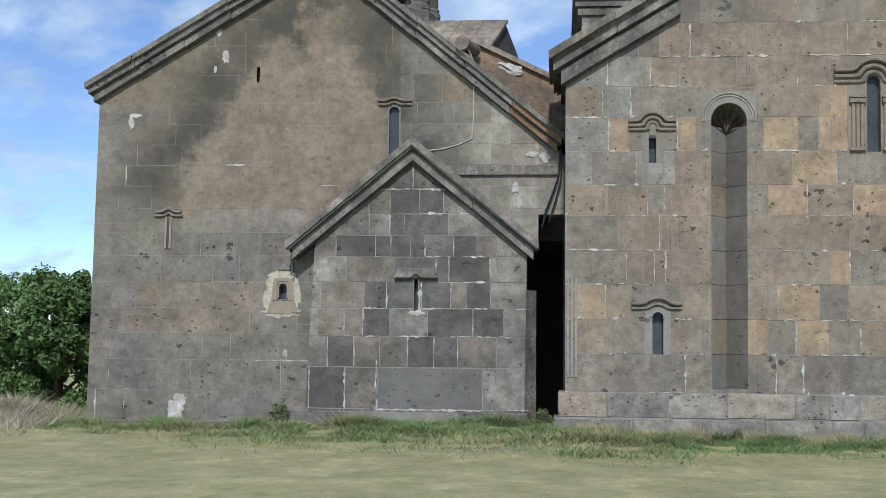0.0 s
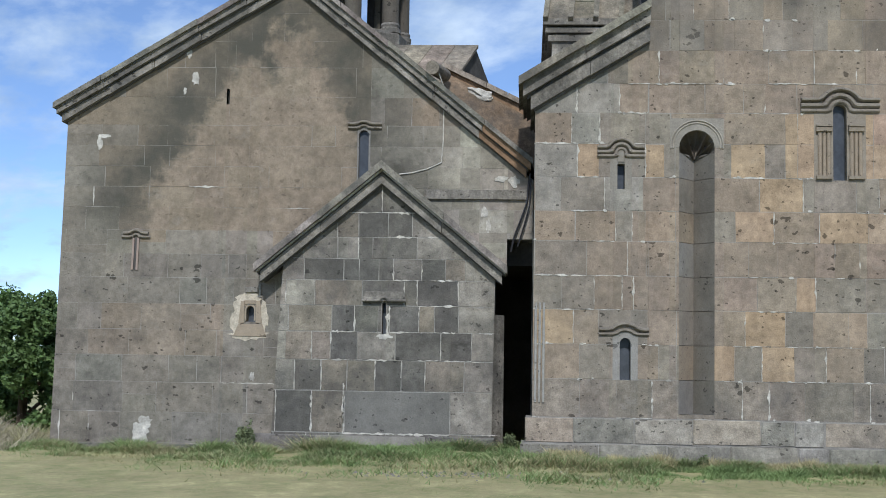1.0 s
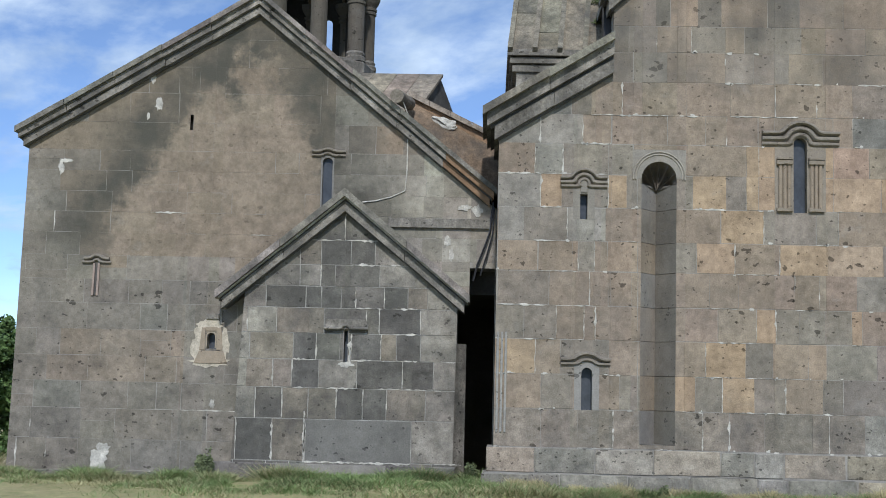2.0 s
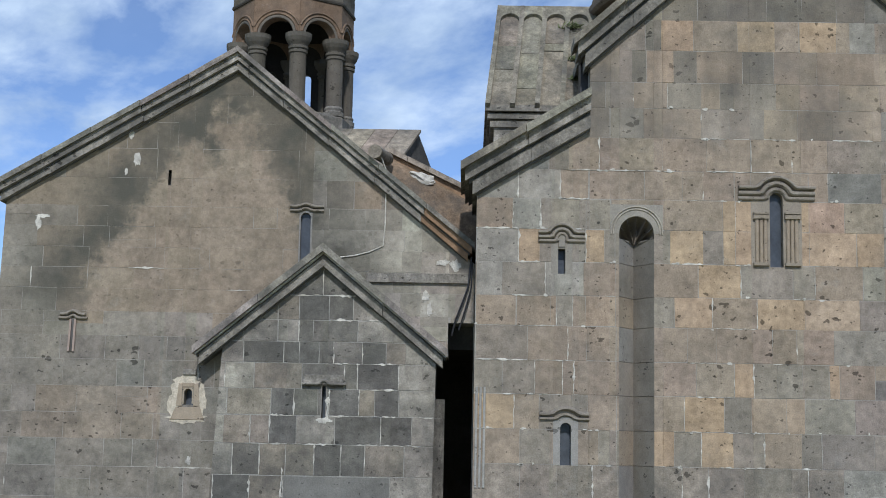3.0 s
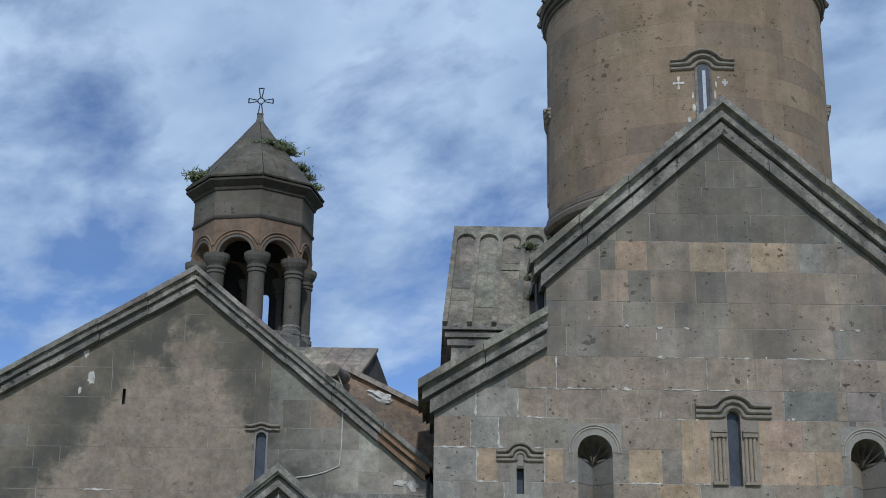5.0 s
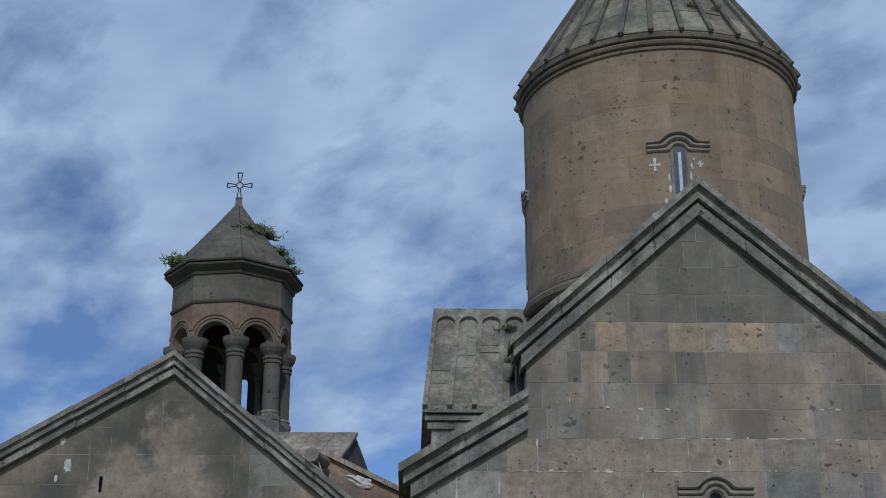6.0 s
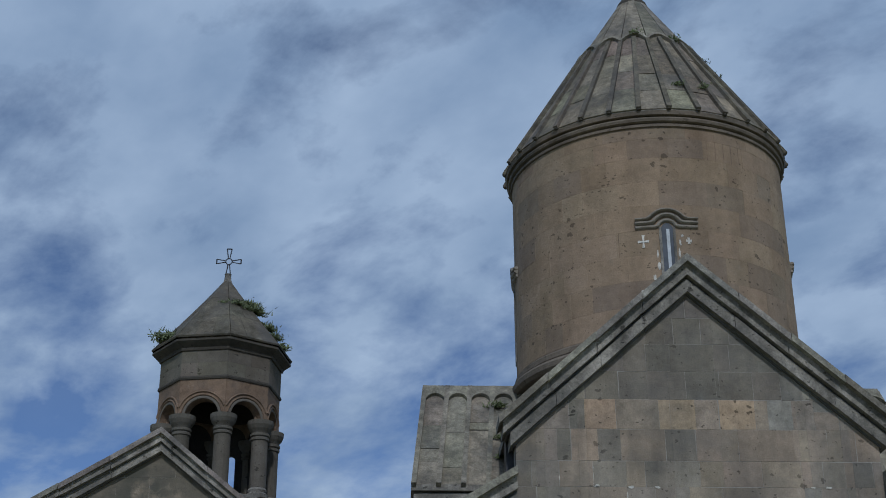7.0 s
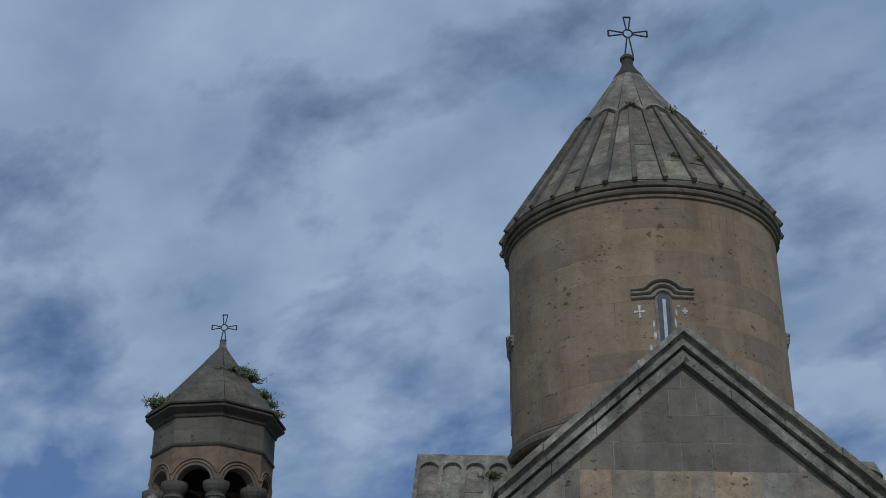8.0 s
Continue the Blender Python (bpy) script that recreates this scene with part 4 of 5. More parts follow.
hall_win = slit(hall_wall, -3.185, 0.19, 4.6, 5.82, LY, half=0.125, ztop=5.92, label="narrow slit partly hidden by the chapel roof", depth=0.1)
hood(hall_win, -3.49, -2.84, -3.185, 5.78, LY, ((5.86, 0.125, 0.03, 0.06), (5.935, 0.20, 0.035, 0.09)))
peep = slit(hall_wall, -5.30, 0.15, 2.14, 2.42, LY, half=0.10, ztop=2.45, label="tiny round-headed window in a mortar patch", colour=(0.33, 0.28, 0.215))
bm = bmesh.new()
# ragged light patch round the tiny window
for k, (cx, cz, rx, rz) in enumerate(((-5.32, 1.88, 0.36, 0.11), (-5.58, 2.10, 0.10, 0.22), (-5.05, 2.22, 0.10, 0.28), (-5.32, 2.58, 0.25, 0.10), (-5.52, 2.42, 0.10, 0.16))):
    blob(bm, cx, cz, rx, rz, LY, 0.007 + 0.0007 * k, 40 + k, 22, 0.22)
part("mortar_patch", bm, material("cream_mortar", (0.46, 0.41, 0.33), 0.95, 0.5, 40, 5.0, 0.25, mottle=0.15), peep, "ragged cream mortar patch")
bm = bmesh.new()
prism(bm, [(-5.62, 1.84), (-4.98, 1.84), (-5.06, 2.08), (-5.52, 2.08)], LY - 0.022, LY + 0.02, 0.008)
prism(bm, [(-5.52, 2.09), (-5.41, 2.09), (-5.41, 2.52), (-5.48, 2.52)], LY - 0.022, LY + 0.02, 0.008)
prism(bm, [(-5.19, 2.09), (-5.07, 2.09), (-5.11, 2.52), (-5.19, 2.52)], LY - 0.022, LY + 0.02, 0.008)
prism(bm, [(-5.41, 2.455), (-5.19, 2.455), (-5.19, 2.53), (-5.41, 2.53)], LY - 0.022, LY + 0.02, 0.008)
part("surround", bm, PLAIN, peep, colour=(0.34, 0.28, 0.21))
bm = bmesh.new()
prism(bm, [(-5.40, 2.68), (-5.16, 2.68), (-5.16, 2.78), (-5.40, 2.78)], LY - 0.05, LY + 0.02, 0.012)
prism(bm, [(-5.14, 2.58), (-5.10, 2.58), (-5.10, 2.84), (-5.14, 2.84)], LY - 0.03, LY + 0.02, 0.006)
part("hood_moulding", bm, MOULD, peep)

# carved cross on the hall
bm = bmesh.new()
sweep(bm, hood_path(-7.83, -7.28, 3.72, -7.555, 3.70, 0.07), roll_profile(0.03, LY, 0.06))
sweep(bm, hood_path(-7.80, -7.31, 3.79, -7.555, 3.70, 0.15), roll_profile(0.035, LY, 0.08))
relief = part("carved_cross", bm, HOOD, hall_wall, "carved cross-shaped hood and slit")
for dx, mat, w in ((0.0, VOID, 0.022), (-0.045, PLAIN, 0.02), (0.045, PLAIN, 0.02)):
    bm = bmesh.new()
    prism(bm, [(-7.57 + dx - w, 3.08), (-7.57 + dx + w, 3.08), (-7.555 + dx + w, 3.70), (-7.555 + dx - w, 3.70)], LY - (0.035 if dx else 0.012), LY + 0.02, 0.006)
    part("shaft", bm, mat, relief, colour=(0.30, 0.235, 0.2))
# chapel's cross slit
pw = slit(porch_wall, -2.67, 0.075, 1.9, 2.5, PY, half=0.05, ztop=2.55, label="thin slit with a flat carved hood", colour=(0.24, 0.22, 0.2))
bm = bmesh.new()
prism(bm, [(-3.06, 2.52), (-2.27, 2.52), (-2.27, 2.60), (-2.31, 2.70), (-3.02, 2.70), (-3.06, 2.60)], PY - 0.07, PY + 0.02, 0.02)
part("hood_block", bm, MOULD, pw)
bm = bmesh.new()
sweep(bm, hood_path(-3.07, -2.26, 2.53, -2.67, 2.51, 0.08), roll_profile(0.03, PY - 0.05, 0.07))
part("hood_moulding", bm, MOULD, pw)
bm = bmesh.new()
blob(bm, -2.66, 1.87, 0.14, 0.05, PY, 0.012, 77, 14, 0.3)
joint_line(bm, -2.60, 1.9, -2.60, 2.3, PY - 0.01, 0.03, random.Random(2))
part("mortar_patch", bm, WHITE, pw)
bm = bmesh.new()
prism(bm, [(-5.865, 6.28), (-5.815, 6.28), (-5.815, 6.62), (-5.865, 6.62)], LY + 0.2, LY + 0.25)
part("vent_slit", bm, VOID, hall_wall, "thin black vent slit")

# drum window, bent round the drum
FRONT_TURN = math.asin((5.37 - DX) / DR)
for turn in (FRONT_TURN, FRONT_TURN - math.pi / 2, FRONT_TURN + math.pi / 2):
    bm = bmesh.new()
    prism(bm, [(-0.115, 11.3), (0.115, 11.3)] + arc(0, 13.12, 0.115, 0, 180, 8), -0.012, 0.03)
    bend(bm, DX, DY, DR, turn)
    dw = part("window", bm, GLASS, drum, "tall pale-glazed slit with a humped hood")
    for s in (-1, 1):
        bm = bmesh.new()
        prism(bm, [(s * 0.115, 11.3), (s * 0.165, 11.3), (s * 0.165, 13.15), (s * 0.115, 13.15)][::s], -0.025, 0.03)
        bend(bm, DX, DY, DR, turn)
        part("frame", bm, MOULD, dw)
    bm = bmesh.new()
    prism(bm, [(-0.02, 11.3), (0.045, 11.3), (0.045, 13.1), (-0.02, 13.1)], -0.017, 0.02)
    bend(bm, DX, DY, DR, turn)
    part("glazing_bar", bm, material("pale_frame", (0.42, 0.44, 0.46), 0.6, 0.1, 20, 2.0, 0.2) if "pale_frame" not in bpy.data.materials else bpy.data.materials["pale_frame"], dw)
    hood(dw, -0.63, 0.63, 0.0, 13.10, 0.0, ((13.16, 0.20, 0.04, 0.06), (13.25, 0.32, 0.045, 0.09), (13.335, 0.435, 0.035, 0.10)), bender=lambda b, t=turn: bend(b, DX, DY, DR, t))
bm = bmesh.new()
for dx, dz, rx, rz, sd in ((-0.30, 12.05, 0.03, 0.06, 1), (-0.2, 12.3, 0.03, 0.08, 2), (-0.22, 12.55, 0.02, 0.1, 3), (0.22, 12.6, 0.02, 0.1, 4), (0.30, 12.95, 0.03, 0.03, 5), (-0.55, 11.75, 0.04, 0.06, 6), (0.25, 12.8, 0.02, 0.06, 7)):
    blob(bm, dx, dz, rx, rz, 0.0, 0.006 + 0.0006 * sd, 90 + sd, 10, 0.4)
for dx, h in ((-0.49, 0.14), (0.43, 0.07)):
    for a, b, w in (((0, -h), (0, h), 0.03), ((-h * 0.8, 0.02), (h * 0.8, 0.02), 0.03)):
        bx, bz = (w, h) if a[0] == 0 else (h * 0.8, w)
        prism(bm, [(dx - bx, 12.85 - bz), (dx - bx * 0.35, 12.85), (dx - bx, 12.85 + bz), (dx + bx, 12.85 + bz), (dx + bx * 0.35, 12.85), (dx + bx, 12.85 - bz)] if a[0] == 0 else [(dx - bx, 12.85 - bz), (dx, 12.85 - bz * 0.4), (dx + bx, 12.85 - bz), (dx + bx, 12.85 + bz), (dx, 12.85 + bz * 0.4), (dx - bx, 12.85 + bz)], -0.012, 0.02)
bend(bm, DX, DY, DR, FRONT_TURN)
tagged(part("mortar_patch", bm, WHITE, drum, "white mortar daubs and small crosses"), kind="stuff")


# ---- tall niches with fluted heads ----
def niche(cx):
    r, dep = 0.31, 0.46
    bm = bmesh.new()
    arch_plate(bm, cx, 0.47, 5.28, 5.28, r, 5.80, FY - 0.004, FY + 0.35)
    nich = part("niche", bm, PLAIN, church_wall, "tall angular niche with a fluted shell head", colour=(0.27, 0.25, 0.215))
    for rr, half, out in ((0.46, 0.016, 0.03), (0.415, 0.016, 0.025)):
        bm = bmesh.new()
        sweep(bm, arc(cx, 5.30, rr, 185, -5, 18), roll_profile(half, FY, out))
        part("arch_moulding", bm, PLAIN, nich, colour=(0.34, 0.31, 0.26))
    levels = [0.58, 1.17, 1.78, 2.39, 2.99, 3.6, 4.14, 4.74, 5.19]
    rn = random.Random(int(cx * 10))
    for za, zb in zip(levels, levels[1:]):
        tone = rn.choice((GREY, (0.24, 0.215, 0.185), BROWN, (0.28, 0.235, 0.18)))
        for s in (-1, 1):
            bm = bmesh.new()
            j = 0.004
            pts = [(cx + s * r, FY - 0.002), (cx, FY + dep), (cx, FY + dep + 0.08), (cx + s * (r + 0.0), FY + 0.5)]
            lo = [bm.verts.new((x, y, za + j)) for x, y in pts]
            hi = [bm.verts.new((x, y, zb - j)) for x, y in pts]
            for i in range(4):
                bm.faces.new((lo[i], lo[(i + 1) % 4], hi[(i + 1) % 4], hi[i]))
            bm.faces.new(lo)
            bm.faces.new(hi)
            # right-hand faces take a fixed darker tone that paints their shade
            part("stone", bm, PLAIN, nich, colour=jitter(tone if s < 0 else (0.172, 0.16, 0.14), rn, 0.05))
    # the shell: six hollow petals that fan out from the niche's inner angle to the arch
    bm = bmesh.new()
    nu, nv = 72, 10
    tip = Vector((cx, FY + 0.40, 5.11))
    rows = []
    for i in range(nu + 1):
        u = i / nu
        th = radians(-14 + 208 * u)
        hollow = abs(math.sin(6 * math.pi * u)) ** 0.55
        rim = Vector((cx - r * math.cos(th), FY + 0.012, 5.28 + r * math.sin(th)))
        row = []
        for k in range(nv + 1):
            t = k / nv
            p = tip.lerp(rim, t)
            p.y += 0.27 * hollow * math.sin(math.pi * (0.1 + 0.8 * t)) * t ** 0.5
            out = 0.05 * hollow * math.sin(math.pi * t)
            row.append(bm.verts.new((p.x - out * math.cos(th), p.y, p.z + out * math.sin(th))))
        rows.append(row)
    for a, b in zip(rows, rows[1:]):
        for k in range(nv):
            bm.faces.new((a[k], a[k + 1], b[k + 1], b[k]))
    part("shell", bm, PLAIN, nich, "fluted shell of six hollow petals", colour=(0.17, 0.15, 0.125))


for n in NICHES:
    niche(n)

# ---- ledge, cables ----
bm = bmesh.new()
prism(bm, [(-2.0, 4.50), (-0.02, 4.50), (-0.02, 4.68), (-2.0, 4.68)], LY - 0.07, LY + 0.05, 0.02)
part("string_course", bm, MOULD, hall_wall)


def cable(points, r, mat, label, name="cable"):
    bm = bmesh.new()
    rows = []
    for k, p in enumerate(points):
        d = Vector(points[min(k + 1, len(points) - 1)]) - Vector(points[max(k - 1, 0)])
        q = d.to_track_quat("Z", "Y")
        rows.append([bm.verts.new(Vector(p) + q @ Vector((r * math.cos(math.pi * i / 3), r * math.sin(math.pi * i / 3), 0))) for i in range(6)])
    for a, b in zip(rows, rows[1:]):
        for i in range(6):
            bm.faces.new((a[i], a[(i + 1) % 6], b[(i + 1) % 6], b[i]))
    return tagged(part(name, bm, mat), label, "cable")


cable([(-1.80, LY - 0.25, 7.0), (-1.64, LY - 0.1, 6.6), (-1.66, LY - 0.02, 6.2), (-1.66, LY - 0.02, 5.6), (-1.69, LY - 0.02, 5.2), (-1.95, LY - 0.02, 5.08), (-2.25, LY - 0.02, 5.0), (-2.5, LY - 0.02, 4.97)], 0.013, WHITE, "white cable stapled to the hall wall")
cable([(0.0, LY - 0.08, 5.0), (-0.03, LY - 0.1, 4.7), (-0.05, LY - 0.1, 4.45), (-0.15, LY - 0.12, 4.15), (-0.28, LY - 0.1, 3.8), (-0.35, LY - 0.08, 3.5)], 0.02, IRON, "black cable hanging in the gap")
cable([(0.02, LY - 0.12, 4.9), (0.0, LY - 0.14, 4.4), (-0.1, LY - 0.14, 4.0), (-0.22, LY - 0.12, 3.6)], 0.016, IRON, "black cable hanging in the gap")

# ---- bell turret ----
TX, TY, TR = -4.43, 32.0, 1.47
turret = thing("bell_turret", "octagonal open bell turret with a pyramid stone roof", "bell turret")
T0 = radians(13)
AP = TR * math.cos(radians(22.5))
FW = TR * math.sin(radians(22.5))
bm = bmesh.new()
ring(bm, TX, TY, [(0.05, 7.0), (TR + 0.1, 7.0), (TR + 0.1, 9.0), (TR + 0.02, 9.08), (0.05, 9.08)], 8, T0, T0 + 2 * math.pi)
part("pedestal", bm, MOULD, turret)
# a band added behind the arches; its black stands for the inside's shade
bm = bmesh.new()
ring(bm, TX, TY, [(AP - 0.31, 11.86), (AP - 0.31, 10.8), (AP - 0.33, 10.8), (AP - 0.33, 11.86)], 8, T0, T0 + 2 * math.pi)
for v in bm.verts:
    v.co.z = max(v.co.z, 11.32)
part("inner_band", bm, INNER_SHADE, turret, "near-black band added above the arches as inner shade")
for k in range(8):
    a = T0 + radians(45 * k)
    facet = pose(TX, TY, 0, 0, 0, math.degrees(a) + 22.5) @ Matrix.Translation((0, -AP, 0))
    bm = bmesh.new()
    arch_plate(bm, 0, FW - 0.005, 10.80, 10.88, 0.41, 11.80, 0.0, 0.30)
    move(bm, facet)
    panel = part("arch_panel", bm, ARCH, turret, "brown arched panel with thin mouldings")
    for rr in (0.50, 0.58):
        bm = bmesh.new()
        sweep(bm, arc(0, 10.88, rr, 172 if rr < 0.55 else 158, 8 if rr < 0.55 else 22, 14), roll_profile(0.022, 0.0, 0.035))
        move(bm, facet)
        part("arch_moulding", bm, ARCH, panel)
    bm = bmesh.new()
    sweep(bm, arc(0, 10.88, 0.44, 180, 0, 14), roll_profile(0.035, 0.0, 0.015))
    move(bm, facet)
    part("arch_edge", bm, PLAIN, panel, colour=(0.14, 0.122, 0.1))
    # the rear sides get added walls round narrow openings, near-black as painted shade
    if -math.cos(a + radians(22.5)) > 0.5:
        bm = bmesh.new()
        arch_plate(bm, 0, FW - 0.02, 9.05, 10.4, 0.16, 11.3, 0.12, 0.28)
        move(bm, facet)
        part("rear_wall", bm, INNER_SHADE, turret)
    rnd = random.Random(k + 60)
    for za, zb in ((11.82, 12.171), (12.172, 12.52)):
        xs = [-FW, rnd.uniform(-0.2, 0.2), FW]
        for x0, x1 in zip(xs, xs[1:]):
            bm = bmesh.new()
            prism(bm, [(x0 + 0.001, za), (x1 - 0.001, za), (x1 - 0.001, zb), (x0 + 0.001, zb)], -0.01, 0.2, 0.002)
            move(bm, facet)
            part("stone", bm, PLAIN, turret, colour=jitter((0.122, 0.109, 0.087), rnd, 0.14))
    # column at the corner
    ca, sa_ = math.cos(a), math.sin(a)
    px, py = TX + (TR - 0.17) * sa_, TY - (TR - 0.17) * ca
    bm = bmesh.new()
    ring(bm, px, py, [(0.0, 9.05), (0.25, 9.05), (0.25, 9.15), (0.21, 9.18), (0.23, 9.24), (0.19, 9.30)], 16)
    col = part("column", bm, MOULD, turret, "round stone column with a rounded capital")
    bm = bmesh.new()
    ring(bm, px, py, [(0.195, 9.28), (0.195, 10.56)], 16)
    part("shaft", bm, PLAIN, col, colour=jitter((0.108, 0.098, 0.08), rnd))
    bm = bmesh.new()
    ring(bm, px, py, [(0.19, 10.42), (0.225, 10.44), (0.225, 10.49), (0.20, 10.51), (0.235, 10.54), (0.235, 10.59), (0.20, 10.61)], 16)
    part("collar", bm, PLAIN, col, colour=(0.112, 0.102, 0.084))
    bm = bmesh.new()
    ring(bm, px, py, [(0.20, 10.60), (0.22, 10.64), (0.27, 10.71), (0.31, 10.80), (0.315, 10.90), (0.0, 10.91)], 16)
    part("capital", bm, PLAIN, col, colour=(0.112, 0.102, 0.084))
for nm, prof in (("string_moulding", [(TR - 0.1, 11.74), (TR + 0.03, 11.76), (TR + 0.045, 11.80), (TR + 0.03, 11.84), (TR - 0.1, 11.86)]),
                 ("cornice", [(TR - 0.1, 12.86), (TR + 0.05, 12.88), (TR + 0.07, 12.95), (TR + 0.13, 12.99), (TR + 0.24, 13.07), (TR + 0.24, 13.12), (TR - 0.1, 13.14)])):
    bm = bmesh.new()
    ring(bm, TX, TY, [(r, z - 0.40 if nm == "cornice" else z) for r, z in prof], 8, T0, T0 + 2 * math.pi)
    part(nm, bm, TURRET_MOULD, turret)
# the ceiling's shade is painted in as well
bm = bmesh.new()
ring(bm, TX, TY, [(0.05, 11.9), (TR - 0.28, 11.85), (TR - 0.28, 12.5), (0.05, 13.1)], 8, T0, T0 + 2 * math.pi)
part("ceiling", bm, INNER_SHADE, turret)
rnd = random.Random(21)
bm = bmesh.new()
ring(bm, TX, TY, [(0.05, 12.7), (TR + 0.14, 12.74), (0.05, 14.78)], 8, T0, T0 + 2 * math.pi)
troof = part("roof", bm, MORTAR, turret, "mossy pyramid roof of stone slabs")
for k in range(8):
    for s0, s1, m in ((0.0, 0.36, 3), (0.362, 0.68, 2), (0.682, 0.97, 1)):
        for q in range(m):
            def pt(f, s):
                a, b = T0 + radians(45 * k), T0 + radians(45 * (k + 1))
                r = (TR + 0.22) * (1 - s) + 0.03
                z = 12.76 + (14.82 - 12.76) * s - 0.05 * math.sin(math.pi * s)
                pa = Vector((TX + r * math.sin(a), TY - r * math.cos(a), z))
                pb = Vector((TX + r * math.sin(b), TY - r * math.cos(b), z))
                return pa.lerp(pb, f)
            bm = bmesh.new()
            f0, f1 = q / m + 0.0015, (q + 1) / m - 0.0015
            lo = [bm.verts.new(pt(f, s)) for f, s in ((f0, s0), (f1, s0), (f1, s1), (f0, s1))]
            h = rnd.uniform(0.034, 0.044)
            hi = [bm.verts.new(v.co + Vector((math.sin(T0 + radians(45 * k + 22.5)) * h * 0.5, -math.cos(T0 + radians(45 * k + 22.5)) * h * 0.5, h))) for v in lo]
            bm.faces.new(lo[::-1])
            bm.faces.new(hi)
            for i in range(4):
                bm.faces.new((lo[i], lo[(i + 1) % 4], hi[(i + 1) % 4], hi[i]))
            part("slab", bm, SLAB, troof, colour=jitter((0.098, 0.088, 0.068), rnd, 0.10))
bm = bmesh.new()
ring(bm, TX, TY, [(0.0, 14.62), (0.15, 14.64), (0.09, 14.85), (0.07, 14.95), (0.09, 15.0), (0.0, 15.03)], 12)
part("finial", bm, MOULD, turret)
iron_cross(turret, TX, TY, 14.88, 0.83, 0.62)


# ---- weeds on the roofs ----
def weeds(name, label, spots, seed, mat):
    rn = random.Random(seed)
    bm = bmesh.new()
    for (x, y, z), rad, n in spots:
        for _ in range(n):
            d = Vector((rn.gauss(0, 1), rn.gauss(0, 1), abs(rn.gauss(0.6, 0.8)))).normalized()
            p = Vector((x, y, z)) + Vector((rn.gauss(0, rad), rn.gauss(0, rad), abs(rn.gauss(0, rad * 0.4))))
            q = p + d * rad * rn.uniform(0.5, 1.3)
            side = d.cross(Vector((rn.gauss(0, 1), rn.gauss(0, 1), rn.gauss(0, 1)))).normalized() * 0.018
            bm.faces.new([bm.verts.new(v) for v in (p - side, p + side, q)])
    return tagged(part(name, bm, mat), label, "weeds", kind="stuff")


def troof_spot(deg, s):
    a = radians(deg)
    r = (TR + 0.02) * (1 - s)
    return (TX + r * math.sin(a), TY - r * math.cos(a), 12.82 + 2.0 * s)


GREEN = material("leaf_green", (0.14, 0.165, 0.085), 0.75, 0.1, 30, 2.0, 0.35)
weeds("roof_weeds", "grey-green weeds rooted in the turret roof", [(troof_spot(-62, 0.06), 0.17, 900), (troof_spot(-50, 0.03), 0.10, 260), (troof_spot(76, 0.52), 0.15, 800), (troof_spot(74, 0.62), 0.11, 420), (troof_spot(30, 0.56), 0.10, 240), (troof_spot(5, 0.55), 0.07, 110), (troof_spot(82, 0.30), 0.13, 520), (troof_spot(84, 0.18), 0.12, 420), (troof_spot(86, 0.06), 0.11, 360), (troof_spot(50, 0.50), 0.10, 200)], 3, GREEN)
cp = lambda deg, s: tuple(cone_point(radians(deg), s, 0.03))
weeds("roof_weeds", "green weeds rooted in the dome roof", [(cp(78, 0.85), 0.10, 150), (cp(80, 0.7), 0.09, 100), (cp(72, 0.95), 0.09, 120), (cp(8, 0.3), 0.07, 80), (cp(20, 0.3), 0.07, 80), (cp(-10, 1.02), 0.08, 100), (cp(25, 0.98), 0.09, 100)], 4, LICHEN)
weeds("roof_weeds", "green weeds in the ribbed roof's joints", [(tuple(roof_point(1.85, 0.78, 0.03)), 0.10, 160), (tuple(roof_point(1.95, 0.45, 0.03)), 0.08, 120), (tuple(roof_point(1.95, 0.25, 0.03)), 0.06, 80)], 5, LICHEN)

# ---- grass and trees ----
DRY = material("dry_grass", (0.42, 0.37, 0.21), 0.9, 0.1, 20, 0.8, 0.3)


def blades(name, label, n, seed, place, height, mats, share=0.5, lean=0.45):
    """Many single blades in one mesh per colour."""
    rn = random.Random(seed)
    sets = {m.name: ([], [], m) for m in mats}
    for _ in range(n):
        x, y = place(rn)
        h = height(x, y, rn)
        if h <= 0:
            continue
        z = ground_height(x, y) - 0.01
        m = mats[0] if rn.random() < (share + 0.9 * noise.noise((x * 0.6, y * 0.6, 3.0))) else mats[1]
        vs, fs, _m = sets[m.name]
        a = rn.uniform(0, math.pi)
        w = 0.007 + 0.008 * rn.random()
        lx, ly = rn.gauss(0, lean) * h, rn.gauss(0, lean) * h
        k = len(vs)
        dx, dy = math.cos(a) * w, math.sin(a) * w
        vs += [(x - dx, y - dy, z), (x + dx, y + dy, z), (x + lx, y + ly, z + h)]
        fs.append((k, k + 1, k + 2))
    for vs, fs, m in sets.values():
        me = bpy.data.meshes.new(name)
        me.from_pydata(vs, [], fs)
        me.materials.append(m)
        tagged(new(name, me), label, "grass", kind="stuff")


HAY = material("hay_grass", (0.33, 0.31, 0.17), 0.85, 0.1, 20, 0.8, 0.35)
FRESH = material("fresh_grass", (0.175, 0.245, 0.095), 0.85, 0.1, 20, 0.8, 0.35)


OLIVE = material("olive_grass", (0.27, 0.27, 0.13), 0.85, 0.1, 20, 0.8, 0.35)


STRAW = material("bleached_straw", (0.38, 0.335, 0.25), 0.9, 0.1, 20, 0.8, 0.3)


def wall_front(x):
    return FY - 0.25 if x > -0.05 else (PY if -5.1 < x else LY)


